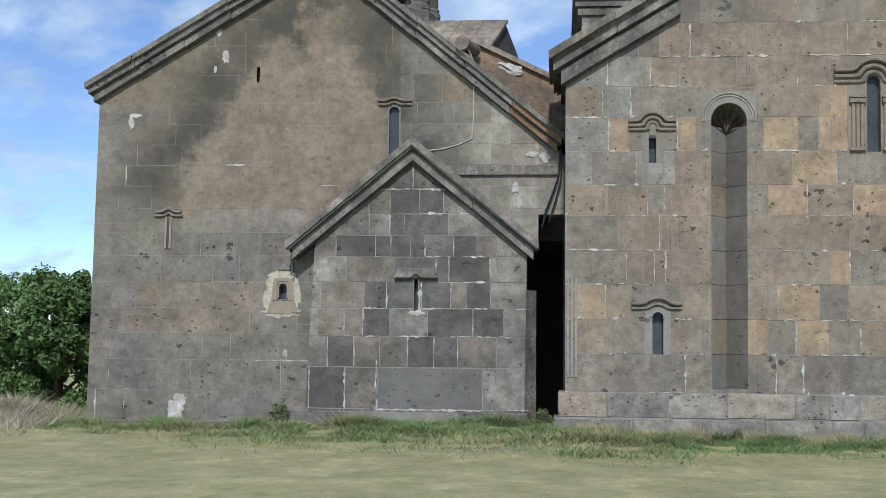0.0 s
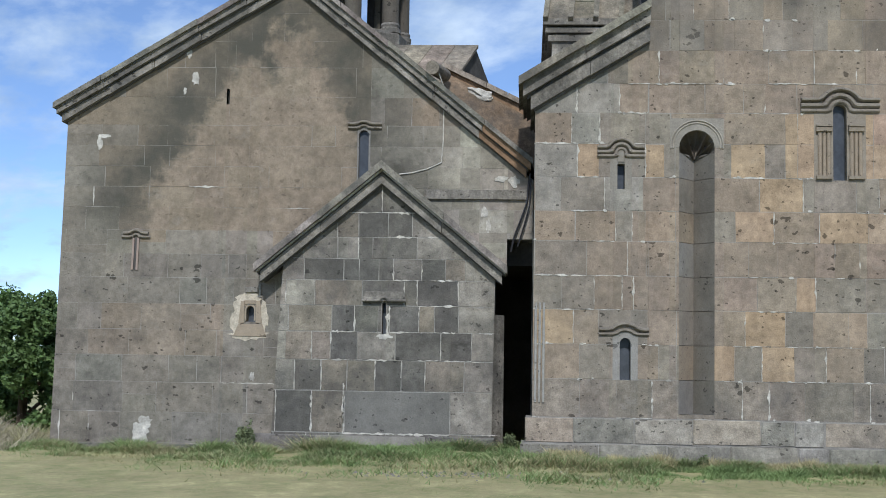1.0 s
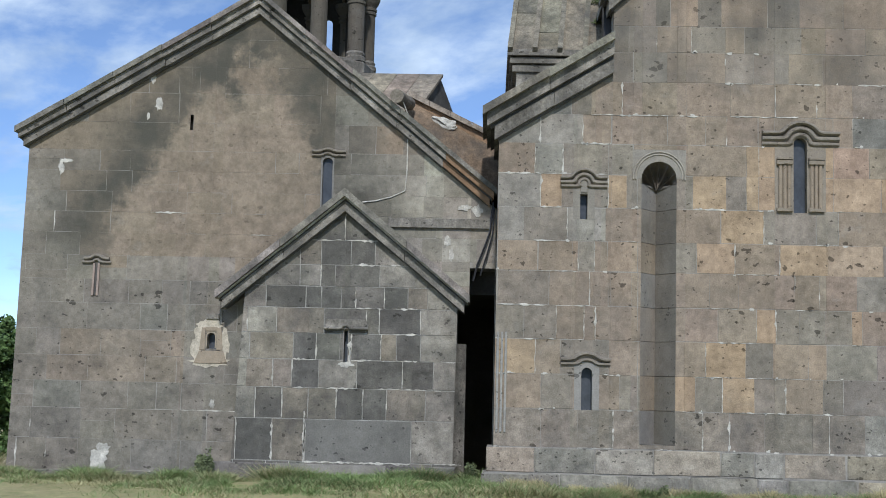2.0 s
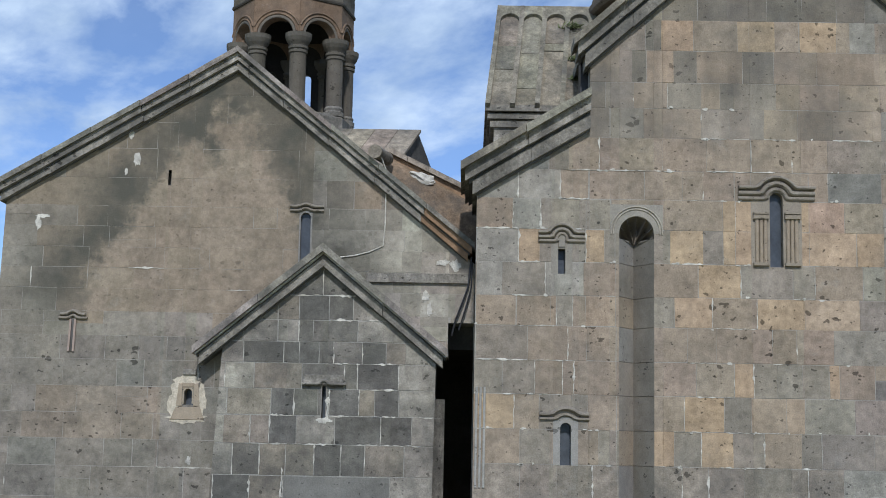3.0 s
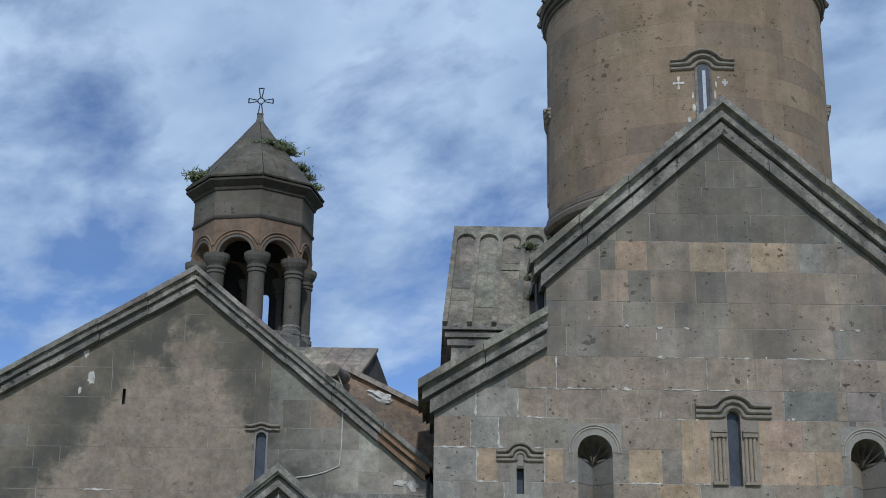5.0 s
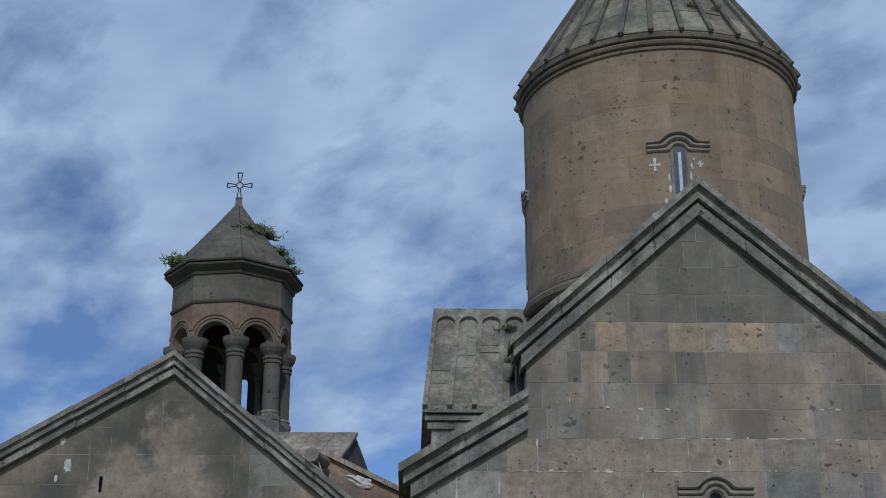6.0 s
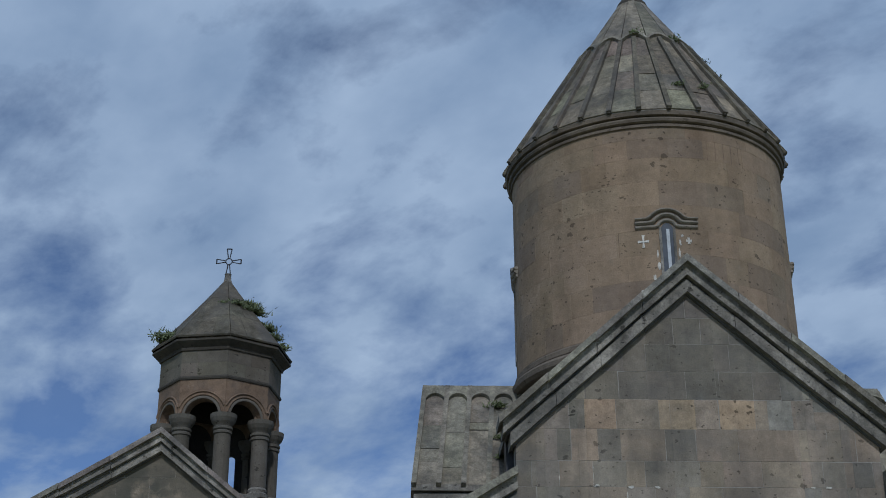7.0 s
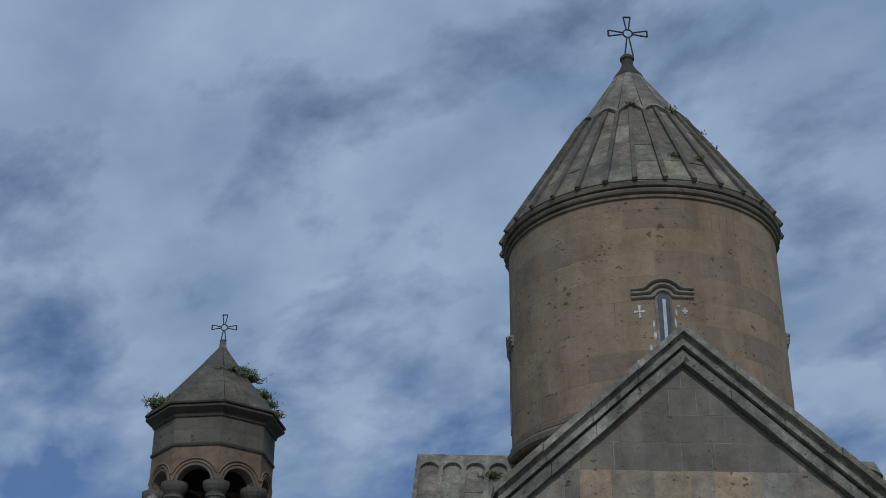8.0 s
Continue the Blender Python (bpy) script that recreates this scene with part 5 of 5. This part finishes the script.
blades("lawn", "short trampled dry turf", 70000, 11, lambda r: (r.uniform(-14, 8.5), 12.5 + 11.5 * r.random() ** 0.8), lambda x, y, r: r.uniform(0.008, 0.022), (OLIVE, DRY), lean=1.2)


def verge_place(r):
    x = r.uniform(-9.6, 7.5)
    return x, wall_front(x) - abs(r.gauss(0, 1.25 if -6.5 < x < 2 else 0.8)) - 0.02


def verge_height(x, y, r):
    tuft = 0.55 + 1.1 * noise.noise((x * 1.3, y * 1.6, 9.0)) + 0.5 * noise.noise((x * 4.0, y * 4.0, 2.0))
    return max(0.0, r.uniform(0.05, 0.25) * tuft * (1.2 if -6 < x < 1.5 else 0.85)) * (1 if wall_front(x) - y < 1.1 else 0.6)


blades("verge_grass", "longer green grass along the walls", 170000, 12, verge_place, verge_height, (FRESH, HAY), 0.68, lean=0.95)
blades("verge_straw", "dry straw stalks along the plinth", 14000, 13, lambda r: (r.uniform(0.4, 7.5), FY - 0.26 - abs(r.gauss(0, 0.22))), lambda x, y, r: r.uniform(0.06, 0.30) * max(0.2, 0.6 + noise.noise((x * 2.0, 0.0, 5.0))), (DRY, DRY))
blades("tall_dry_grass", "tall bleached grass on a bank", 26000, 14, lambda r: (r.gauss(-11.4, 1.3), r.gauss(25.2, 1.1)), lambda x, y, r: r.uniform(0.08, 0.34) * max(0.15, 0.75 + noise.noise((x * 1.7, y * 1.7, 6.0))) if x < -9.25 else 0.0, (STRAW, HAY), 0.75, lean=0.9)


def bush(name, label, x, y, z, w, h, n, seed):
    rn = random.Random(seed)
    vs, fs = [], []
    for _ in range(n):
        a, s = rn.uniform(0, 2 * math.pi), rn.random() ** 0.5
        zz = rn.random()
        wob = 0.75 + 0.5 * noise.noise((a * 1.3, zz * 2.5, seed))
        rad = w * s * wob * (1 - 0.65 * zz)
        c = Vector((x + rad * math.cos(a), y + rad * math.sin(a) * 0.6, z + h * zz * wob))
        u = Vector((rn.gauss(0, 1), rn.gauss(0, 1), rn.gauss(0, 0.6))).normalized()
        v = u.cross(Vector((rn.gauss(0, 1), rn.gauss(0, 1), rn.gauss(0, 1)))).normalized()
        q = rn.uniform(0.02, 0.045)
        k = len(vs)
        vs += [c - u * q, c + v * q * 0.6, c + u * q, c - v * q * 0.6]
        fs.append((k, k + 1, k + 2, k + 3))
    me = bpy.data.meshes.new(name)
    me.from_pydata([tuple(c) for c in vs], [], fs)
    me.materials.append(GREEN)
    return tagged(new(name, me), label, "shrub")


bush("shrub", "leafy green weed bush against the wall corner", -5.15, 24.75, -0.40, 0.34, 0.80, 1500, 1)
bush("shrub", "small weed clump at the foot of the gap", -0.3, 24.6, -0.25, 0.28, 0.45, 600, 2)
bush("shrub", "low weed tuft growing at the plinth", 3.0, 23.55, -0.5, 0.28, 0.45, 600, 3)


def tree(x, y, h, w, seed, label):
    """A tapered trunk with limbs, and a ragged crown of clumps of leaves."""
    rn = random.Random(seed)
    z0 = ground_height(x, y) - 0.1
    root = thing("tree", label, "tree", group="trees beyond the wall")
    bm = bmesh.new()
    rod(bm, (x, y, z0), (x + 0.1, y, z0 + h * 0.45), 0.16, 10, 0.10)
    limbs = []
    for k in range(9):
        a = rn.uniform(0, 2 * math.pi)
        s = Vector((x + 0.08, y, z0 + h * rn.uniform(0.15, 0.45)))
        e = s + Vector((math.cos(a) * w * rn.uniform(0.3, 0.7), math.sin(a) * w * 0.5, h * rn.uniform(0.12, 0.45)))
        rod(bm, s, e, 0.07, 6, 0.02)
        limbs.append(e)
    part("trunk", bm, BARK, root)
    vs, fs = [], []
    clumps = []
    for _ in range(110):
        a, zz = rn.uniform(0, 2 * math.pi), rn.random()
        rad = w * (0.35 + 0.65 * rn.random()) * math.sin(math.pi * (0.18 + 0.72 * zz)) ** 0.7
        clumps.append((Vector((x + rad * math.cos(a), y + rad * math.sin(a), z0 + h * (0.08 + 0.9 * zz))), rn.uniform(0.25, 0.55) * w / 2.2))
    for c, r in clumps:
        for _ in range(260):
            d = Vector((rn.gauss(0, 1), rn.gauss(0, 1), rn.gauss(0, 0.8))).normalized() * r * rn.random() ** 0.4
            p = c + d
            u = Vector((rn.gauss(0, 1), rn.gauss(0, 1), rn.gauss(0, 0.7))).normalized()
            v = u.cross(Vector((rn.gauss(0, 1), rn.gauss(0, 1), rn.gauss(0, 1)))).normalized()
            q = rn.uniform(0.05, 0.11)
            k = len(vs)
            vs += [p - u * q, p + v * q * 0.5, p + u * q, p - v * q * 0.5]
            fs.append((k, k + 1, k + 2, k + 3))
    me = bpy.data.meshes.new("crown")
    me.from_pydata([tuple(c) for c in vs], [], fs)
    me.materials.append(LEAF)
    cr = new("crown", me)
    cr.parent = root


LEAF = material("tree_leaf", (0.11, 0.18, 0.062), 0.6, 0.1, 20, 0.7, 0.4)
# rubble in the turf
STONES = material('grey_gravel', (0.20, 0.185, 0.16), 0.95, 0.6, 30, 3.0, 0.3)
rnd = random.Random(71)
bm = bmesh.new()
for _ in range(150):
    gx, gy = rnd.gauss(-0.8, 1.4), rnd.gauss(21.7, 0.22)
    q = rnd.uniform(0.015, 0.06)
    gz = ground_height(gx, gy)
    pts = [(gx + q * math.cos(a) * rnd.uniform(0.7, 1.2), gy + q * math.sin(a) * rnd.uniform(0.7, 1.2)) for a in (0, 1.2, 2.5, 3.8, 5.0)]
    lo = [bm.verts.new((x, y, gz - 0.01)) for x, y in pts]
    top = bm.verts.new((gx, gy, gz + q * 0.6))
    for i in range(5):
        bm.faces.new((lo[i], lo[(i + 1) % 5], top))
tagged(part('gravel', bm, STONES), 'grey gravel scattered in the turf', 'gravel', kind='stuff')
tree(-14.4, 38.0, 4.2, 2.0, 1, "dense green tree with rounded crown")
tree(-17.0, 40.0, 4.2, 2.2, 2, "dense green tree beside the bank")
tree(-19.6, 42.0, 4.2, 2.3, 3, "dense green tree beside the bank")
tree(-12.6, 41.0, 4.2, 2.0, 4, "dense green tree behind the hall corner")

# ---- the stones of the walls ----
TANS = ((0.45, 2.1), (2.2, 5.05), (3.9, 4.3), (3.5, 5.2), (5.3, 3.8), (3.6, 2.0), (4.4, 1.45), (4.9, 5.0), (4.5, 2.1), (0.9, 2.1), (5.25, 9.0), (6.4, 9.0), (3.75, 9.0), (6.7, 5.1), (3.7, 4.9), (1.2, 5.0), (5.9, 3.8))


def church_paint(x, z, rnd):
    q = rnd.random()
    if any(abs(x - a) < 0.42 and abs(z - b) < 0.3 for a, b in TANS):
        return jitter(TAN, rnd, 0.10)
    if z > 9.3:
        return jitter((0.165, 0.155, 0.135) if q < 0.75 else (0.21, 0.19, 0.16), rnd, 0.12)
    if z < 1.2:
        return jitter((0.24, 0.232, 0.212) if q < 0.75 else (0.29, 0.265, 0.23), rnd, 0.14)
    if x < 2.1 and z > 4.6:
        return jitter(GREY if q < 0.7 else (PALE if q < 0.85 else BROWN), rnd, 0.14)
    if z > 6.3:
        return jitter(BROWN if q < 0.5 else ((0.235, 0.205, 0.17) if q < 0.85 else (0.20, 0.19, 0.165)), rnd, 0.07)
    if q < 0.40:
        return jitter(BROWN, rnd, 0.10)
    if q < 0.56:
        return jitter((0.30, 0.235, 0.175), rnd, 0.12)
    if q < 0.90:
        return jitter((0.24, 0.215, 0.185), rnd, 0.14)
    return jitter((0.18, 0.17, 0.155), rnd, 0.12)


# joints of each course from the corner on, the stones' tones, and which of them keep white pointing (| beside, _ below, L both)
LOW_COURSES = {
    0: ((0.08, 0.91, 1.55, 2.17, 2.6, 3.24, 3.73, 4.19, 4.81, 5.63, 5.92, 6.54), "ggdggggddgg", ".._|..|L..|"),
    1: ((0.08, 0.9, 1.46, 2.28, 2.59, 3.23, 3.6, 4.07, 4.63, 5.17, 5.82, 6.17), "bgbggtgtgwd", "....._.L_|_"),
    2: ((0.1, 0.79, 1.23, 2.08, 2.59, 3.23, 3.78, 4.48, 4.95, 5.56), "tbgbbbtdw", "_|_.._L__"),
    3: ((0.08, 0.58, 1.15, 1.64, 1.84, 2.58, 3.22, 3.99, 4.66, 5.0, 5.41, 5.85, 6.32, 6.5), "ggbbbbbbtgggt", "._L||.._.|.._"),
    4: ((0.1, 1.02, 1.73, 2.06, 2.58, 3.22, 3.84, 4.35, 5.33, 5.76), "gbbbbbbbb", "__|..._.L"),
    5: ((0.09, 0.81, 1.52, 1.81, 2.04, 2.57, 3.22, 3.61, 4.28, 5.07, 5.91), "wwgbwbgtbt", "._||....LL"),
}
HIGH_COURSES = {
    6: ((0.1, 0.55, 1.32, 2.0, 2.57, 3.21, 4.03, 4.79, 5.71, 6.1), "pgpbbbtgg", "..|_...|_"),
    7: ((0.09, 0.84, 1.22, 2.04, 2.37, 2.56, 3.21, 3.54, 4.13, 4.48, 4.7, 6.01), "ptgtgggtgtt", "...|_.._..."),
    8: ((0.07, 0.73, 1.23, 2.04, 2.49, 3.43, 4.48, 4.7, 6.01), "wpggbbtt", "_L|..._."),
    9: ((0.12, 0.82, 1.58, 2.08, 3.08, 3.76, 4.13, 4.69, 6.01, 6.36), "ppbbbbbbb", ".|L.._L_."),
    10: ((1.37, 1.72, 2.27, 3.41, 4.2, 4.99, 5.72, 6.36), "dbbbbbb", "._LL_L|"),
    11: ((2.05, 2.46, 3.07, 3.59, 4.1, 4.61, 5.23, 5.84, 6.46, 7.17), "ggbbggbbb", "...._._._"),
    12: ((2.08, 2.38, 2.88, 3.5, 4.11, 4.45, 4.69, 5.45, 6.59, 7.31), "dgbgbdgbb", "........."),
    13: ((2.86, 3.12, 3.61, 4.03, 4.86, 5.42, 6.2, 7.23, 7.85), "dwdbdbbb", "........"),
}
GABLE_COURSES = {
    14: ((3.1, 3.39, 3.97, 4.77, 5.45, 5.89, 6.56, 6.8, 7.26), "dtbtbtbp", "........"),
    15: ((3.43, 4.05, 4.58, 5.31, 5.94, 6.57, 7.09), "kkdkkk", "......"),
    16: ((4.17, 4.59, 5.05, 5.54, 6.17, 6.7), "kkkkk", "....."),
    17: ((4.61, 5.14, 5.67, 6.2), "kkk", "..."),
}
white_lines = []
laid = courses(church_wall, "stone", FRONT, front_holes, Z_RIGHT, FY, church_paint, 101, (0.32, 1.05), mat=lambda x, z: RUBBLE if z < 1.15 else (GABLE if z > 9.2 or 7.0 < z < 8.6 else STONE), joint=0.007, fine=6.3, plan={**LOW_COURSES, **HIGH_COURSES, **GABLE_COURSES}, marked=white_lines)
marked_joints(church_wall, white_lines, FY - 0.005, 0.014, 14, front_holes)
pointing(church_wall, laid, FY - 0.004, 0.10, 0.012, 5, lambda x, z: z < 8.0, holes=front_holes)
pointing(church_wall, laid, FY - 0.0045, 0.5, 0.016, 6, lambda x, z: x < 2.2 and z > 4.6, holes=front_holes)
rnd = random.Random(64)
bm = bmesh.new()
for _ in range(90):
    x0, x1, z0, z1 = rnd.choice(laid)
    if z0 > 8.0 or any(h[0] - 0.1 < x0 < h[1] + 0.1 and h[2] - 0.1 < z0 < h[3] + 0.1 for h in front_holes):
        continue
    for _k in range(rnd.choice((1, 1, 2))):
        blob(bm, x0 + rnd.uniform(0, 0.25), z0 + rnd.uniform(-0.02, 0.02), rnd.uniform(0.012, 0.05), rnd.uniform(0.010, 0.026), FY - 0.003, 0.006, rnd.randrange(9999), 9, 0.4)
tagged(part("mortar_dab", bm, WHITE, church_wall, "small white mortar dabs"), kind="stuff")
plinth_paint = lambda x, z, rnd: jitter((0.265, 0.25, 0.218) if rnd.random() < 0.75 else (0.32, 0.275, 0.225), rnd, 0.14)
bm = bmesh.new()
box(bm, -0.03, XR + 0.1, FY - 0.10, FY + 0.9, -0.9, 0.48)
box(bm, -0.10, XR + 0.18, FY - 0.19, FY + 0.5, -0.9, 0.05)
plinth = part("plinth", bm, MORTAR, church, "stepped stone plinth")
courses(plinth, "stone", [[(-0.04, 0.06), (XR + 0.11, 0.06), (XR + 0.11, 0.49), (-0.04, 0.49)]], [], [0.06, 0.49], FY - 0.12, plinth_paint, 102, (0.45, 1.2), mat=RUBBLE, joint=0.016, wobble=0.012, worn=0.014)
courses(plinth, "stone", [[(-0.12, -0.8), (XR + 0.2, -0.8), (XR + 0.2, 0.05), (-0.12, 0.05)]], [], [-0.8, -0.3, 0.05], FY - 0.22, plinth_paint, 103, (0.5, 1.3), mat=RUBBLE, joint=0.02, wobble=0.015, worn=0.02)
bm = bmesh.new()
for x in (0.13, 0.2, 0.27):
    rod(bm, (x, FY - 0.012, 0.75), (x, FY - 0.012, 2.5), 0.022, 8)
part("corner_moulding", bm, PLAIN, church_wall, colour=PALE)


def hall_paint(x, z, rnd):
    q = rnd.random()
    if abs(x + 2.0) < 0.3 and abs(z - 6.15) < 0.25:
        return jitter((0.33, 0.26, 0.19), rnd, 0.05)
    if z > 3.9 and -7.9 < x < -3.1:
        return jitter((0.236, 0.197, 0.152), rnd, 0.035)
    if x > -3.1:
        return jitter((0.28, 0.262, 0.222) if q < 0.6 else (0.335, 0.315, 0.27), rnd, 0.10)
    if z < 3.4:
        if abs(x + 7.1) < 1.3 and abs(z - 2.1) < 0.55:
            return jitter((0.232, 0.197, 0.158), rnd, 0.06)
        return jitter((0.2, 0.184, 0.157) if q < 0.8 else (0.182, 0.172, 0.152), rnd, 0.06)
    if z < 3.9 and x > -7.3 and q < 0.5:
        return jitter((0.236, 0.197, 0.152), rnd, 0.035)
    return jitter((0.225, 0.207, 0.174), rnd, 0.08)


Z_HALL = [-0.7, -0.2, 0.38, 0.95, 1.46, 1.95, 2.45, 2.95, 3.4, 3.86, 4.3, 4.7, 5.1, 5.5, 5.9, 6.45, 7.03, 7.55, 8.1, 8.7]
laid = courses(hall_wall, "stone", HALL, hall_holes, Z_HALL, LY, hall_paint, 201, (0.4, 1.1), plan={14: ((-2.8, -2.27, -1.74, -1.2), "gwg", "...")}, mat=lambda x, z: CRUSTED if z > 3.4 else STONE, joint=0.006, worn=0.003, wobble=0.005, fine=3.35)
pointing(hall_wall, laid, LY - 0.004, 0.05, 0.014, 8, holes=hall_holes)
pointing(hall_wall, laid, LY - 0.004, 0.25, 0.018, 9, lambda x, z: z < 0.9 and x < -5.5, "white pointing low on the wall")
bm = bmesh.new()
for k, (x, z, rx, rz) in enumerate(((-8.34, 5.55, 0.06, 0.13), (-8.25, 5.68, 0.12, 0.035), (-6.49, 6.82, 0.06, 0.15), (-6.62, 7.3, 0.05, 0.09), (-6.69, 6.57, 0.03, 0.07), (-6.37, 7.55, 0.08, 0.03), (-5.64, 8.0, 0.07, 0.03), (-7.36, 0.0, 0.17, 0.22), (-7.27, 0.18, 0.12, 0.12), (-5.23, 1.08, 0.05, 0.08), (-0.85, 4.25, 0.07, 0.10), (-0.78, 4.0, 0.05, 0.12), (-0.3, 4.85, 0.1, 0.1), (-0.55, 4.9, 0.12, 0.06))):
    blob(bm, x, z, rx, rz, LY, 0.007 + 0.0007 * k, 300 + k, 18, 0.3)
tagged(part("mortar_patch", bm, WHITE, hall_wall, "pale mortar smears"), kind="stuff")
bm = bmesh.new()
box(bm, -9.35, -4.9, LY - 0.16, LY + 0.1, -0.9, -0.22)
hp = part("plinth", bm, MORTAR, hall, "low stone footing half in the grass")
courses(hp, "stone", [[(-9.4, -0.9), (-4.9, -0.9), (-4.9, -0.2), (-9.4, -0.2)]], [], [-0.9, -0.2], LY - 0.18, lambda x, z, rnd: jitter((0.17, 0.16, 0.145), rnd, 0.12), 202, (0.5, 1.4), mat=RUBBLE, joint=0.02, wobble=0.015, worn=0.02)


def porch_paint(x, z, rnd):
    return jitter((0.155, 0.15, 0.138) if rnd.random() < 0.5 else (0.2, 0.19, 0.17), rnd, 0.12)


Z_PORCH = [-0.6, 0.09, 0.86, 1.43, 1.95, 2.44, 2.91, 3.31, 3.71, 4.17, 4.8]
CHAPEL_COURSES = {
    1: ((-5.0, -4.66, -3.99, -3.4, -1.42, -0.5), "gngxp", "..||_"),
    2: ((-5.0, -4.74, -4.32, -3.82, -3.34, -2.82, -2.33, -1.89, -1.17, -0.5), "ppmggnmgp", "..||_LLL."),
    3: ((-5.0, -4.5, -4.01, -3.66, -3.16, -2.45, -1.61, -1.04, -0.5), "pggnpnnp", "._LL__L_"),
    4: ((-5.0, -4.46, -3.64, -3.22, -2.78, -2.57, -2.02, -1.73, -1.29, -0.5), "pgnmmngnp", ".._|.LL__"),
    5: ((-5.0, -4.51, -3.97, -3.08, -2.3, -2.06, -1.3, -0.5), "ppgmmnp", ".|..|L."),
    6: ((-4.6, -4.18, -3.44, -3.15, -2.78, -2.51, -1.98, -1.54, -1.18, -0.5), "pnnnnmngp", "...._LL_."),
    7: ((-4.2, -3.56, -3.17, -2.9, -2.08, -1.2), "ppmmp", "..|.."),
    8: ((-3.9, -3.57, -3.17, -2.62, -2.17, -1.5), "pgnnp", "...__"),
    9: ((-3.5, -2.74, -2.0), "mm", "_L"),
}
white_lines = []
laid = courses(porch_wall, "stone", PORCH, porch_holes, Z_PORCH, PY, porch_paint, 302, (0.32, 0.75), mat=CRUST, joint=0.014, plan=CHAPEL_COURSES, marked=white_lines)
marked_joints(porch_wall, white_lines, PY - 0.003, 0.017, 15, porch_holes)
pointing(porch_wall, laid, PY - 0.002, 0.18, 0.012, 12, holes=porch_holes)
bm = bmesh.new()
box(bm, -5.0, -0.62, PY - 0.06, PY + 0.5, -0.8, 0.04)
pf = part("plinth", bm, MORTAR, porch, "dark footing stones half in the grass")
courses(pf, "stone", [[(-5.05, -0.8), (-0.6, -0.8), (-0.6, 0.05), (-5.05, 0.05)]], [], [-0.8, 0.05], PY - 0.07, lambda x, z, rnd: jitter((0.15, 0.145, 0.135) if rnd.random() < 0.6 else (0.21, 0.2, 0.18), rnd, 0.14), 303, (0.5, 1.2), mat=RUBBLE, joint=0.02, wobble=0.015, worn=0.02)


def drum_paint(z, rnd):
    q = rnd.random()
    return jitter((0.242, 0.18, 0.122) if q < 0.55 else ((0.262, 0.198, 0.135) if q < 0.75 else (0.218, 0.168, 0.122)), rnd, 0.06)


rnd = random.Random(404)
dz = [10.9, 11.45, 12.0, 12.55, 13.1, 13.65, 14.2, 14.75, 15.2, 15.5]
for za, zb in zip(dz, dz[1:]):
    u = -math.pi / 2 * DR * 1.08
    while u < math.pi / 2 * DR * 1.08:
        w = rnd.uniform(0.5, 1.1)
        bm = bmesh.new()
        yo = rnd.uniform(-0.002, 0.002)
        n = 5
        for k in range(n):
            x0, x1 = u + 0.0015 + (w - 0.003) * k / n, u + 0.0015 + (w - 0.003) * (k + 1) / n
            prism(bm, [(x0, za + 0.0015), (x1, za + 0.0015), (x1, zb - 0.0015), (x0, zb - 0.0015)], yo, 0.06)
        bmesh.ops.remove_doubles(bm, verts=bm.verts, dist=0.0005)
        bend(bm, DX, DY, DR, 0)
        part("stone", bm, PLAIN, drum, colour=drum_paint(za, rnd))
        u += w
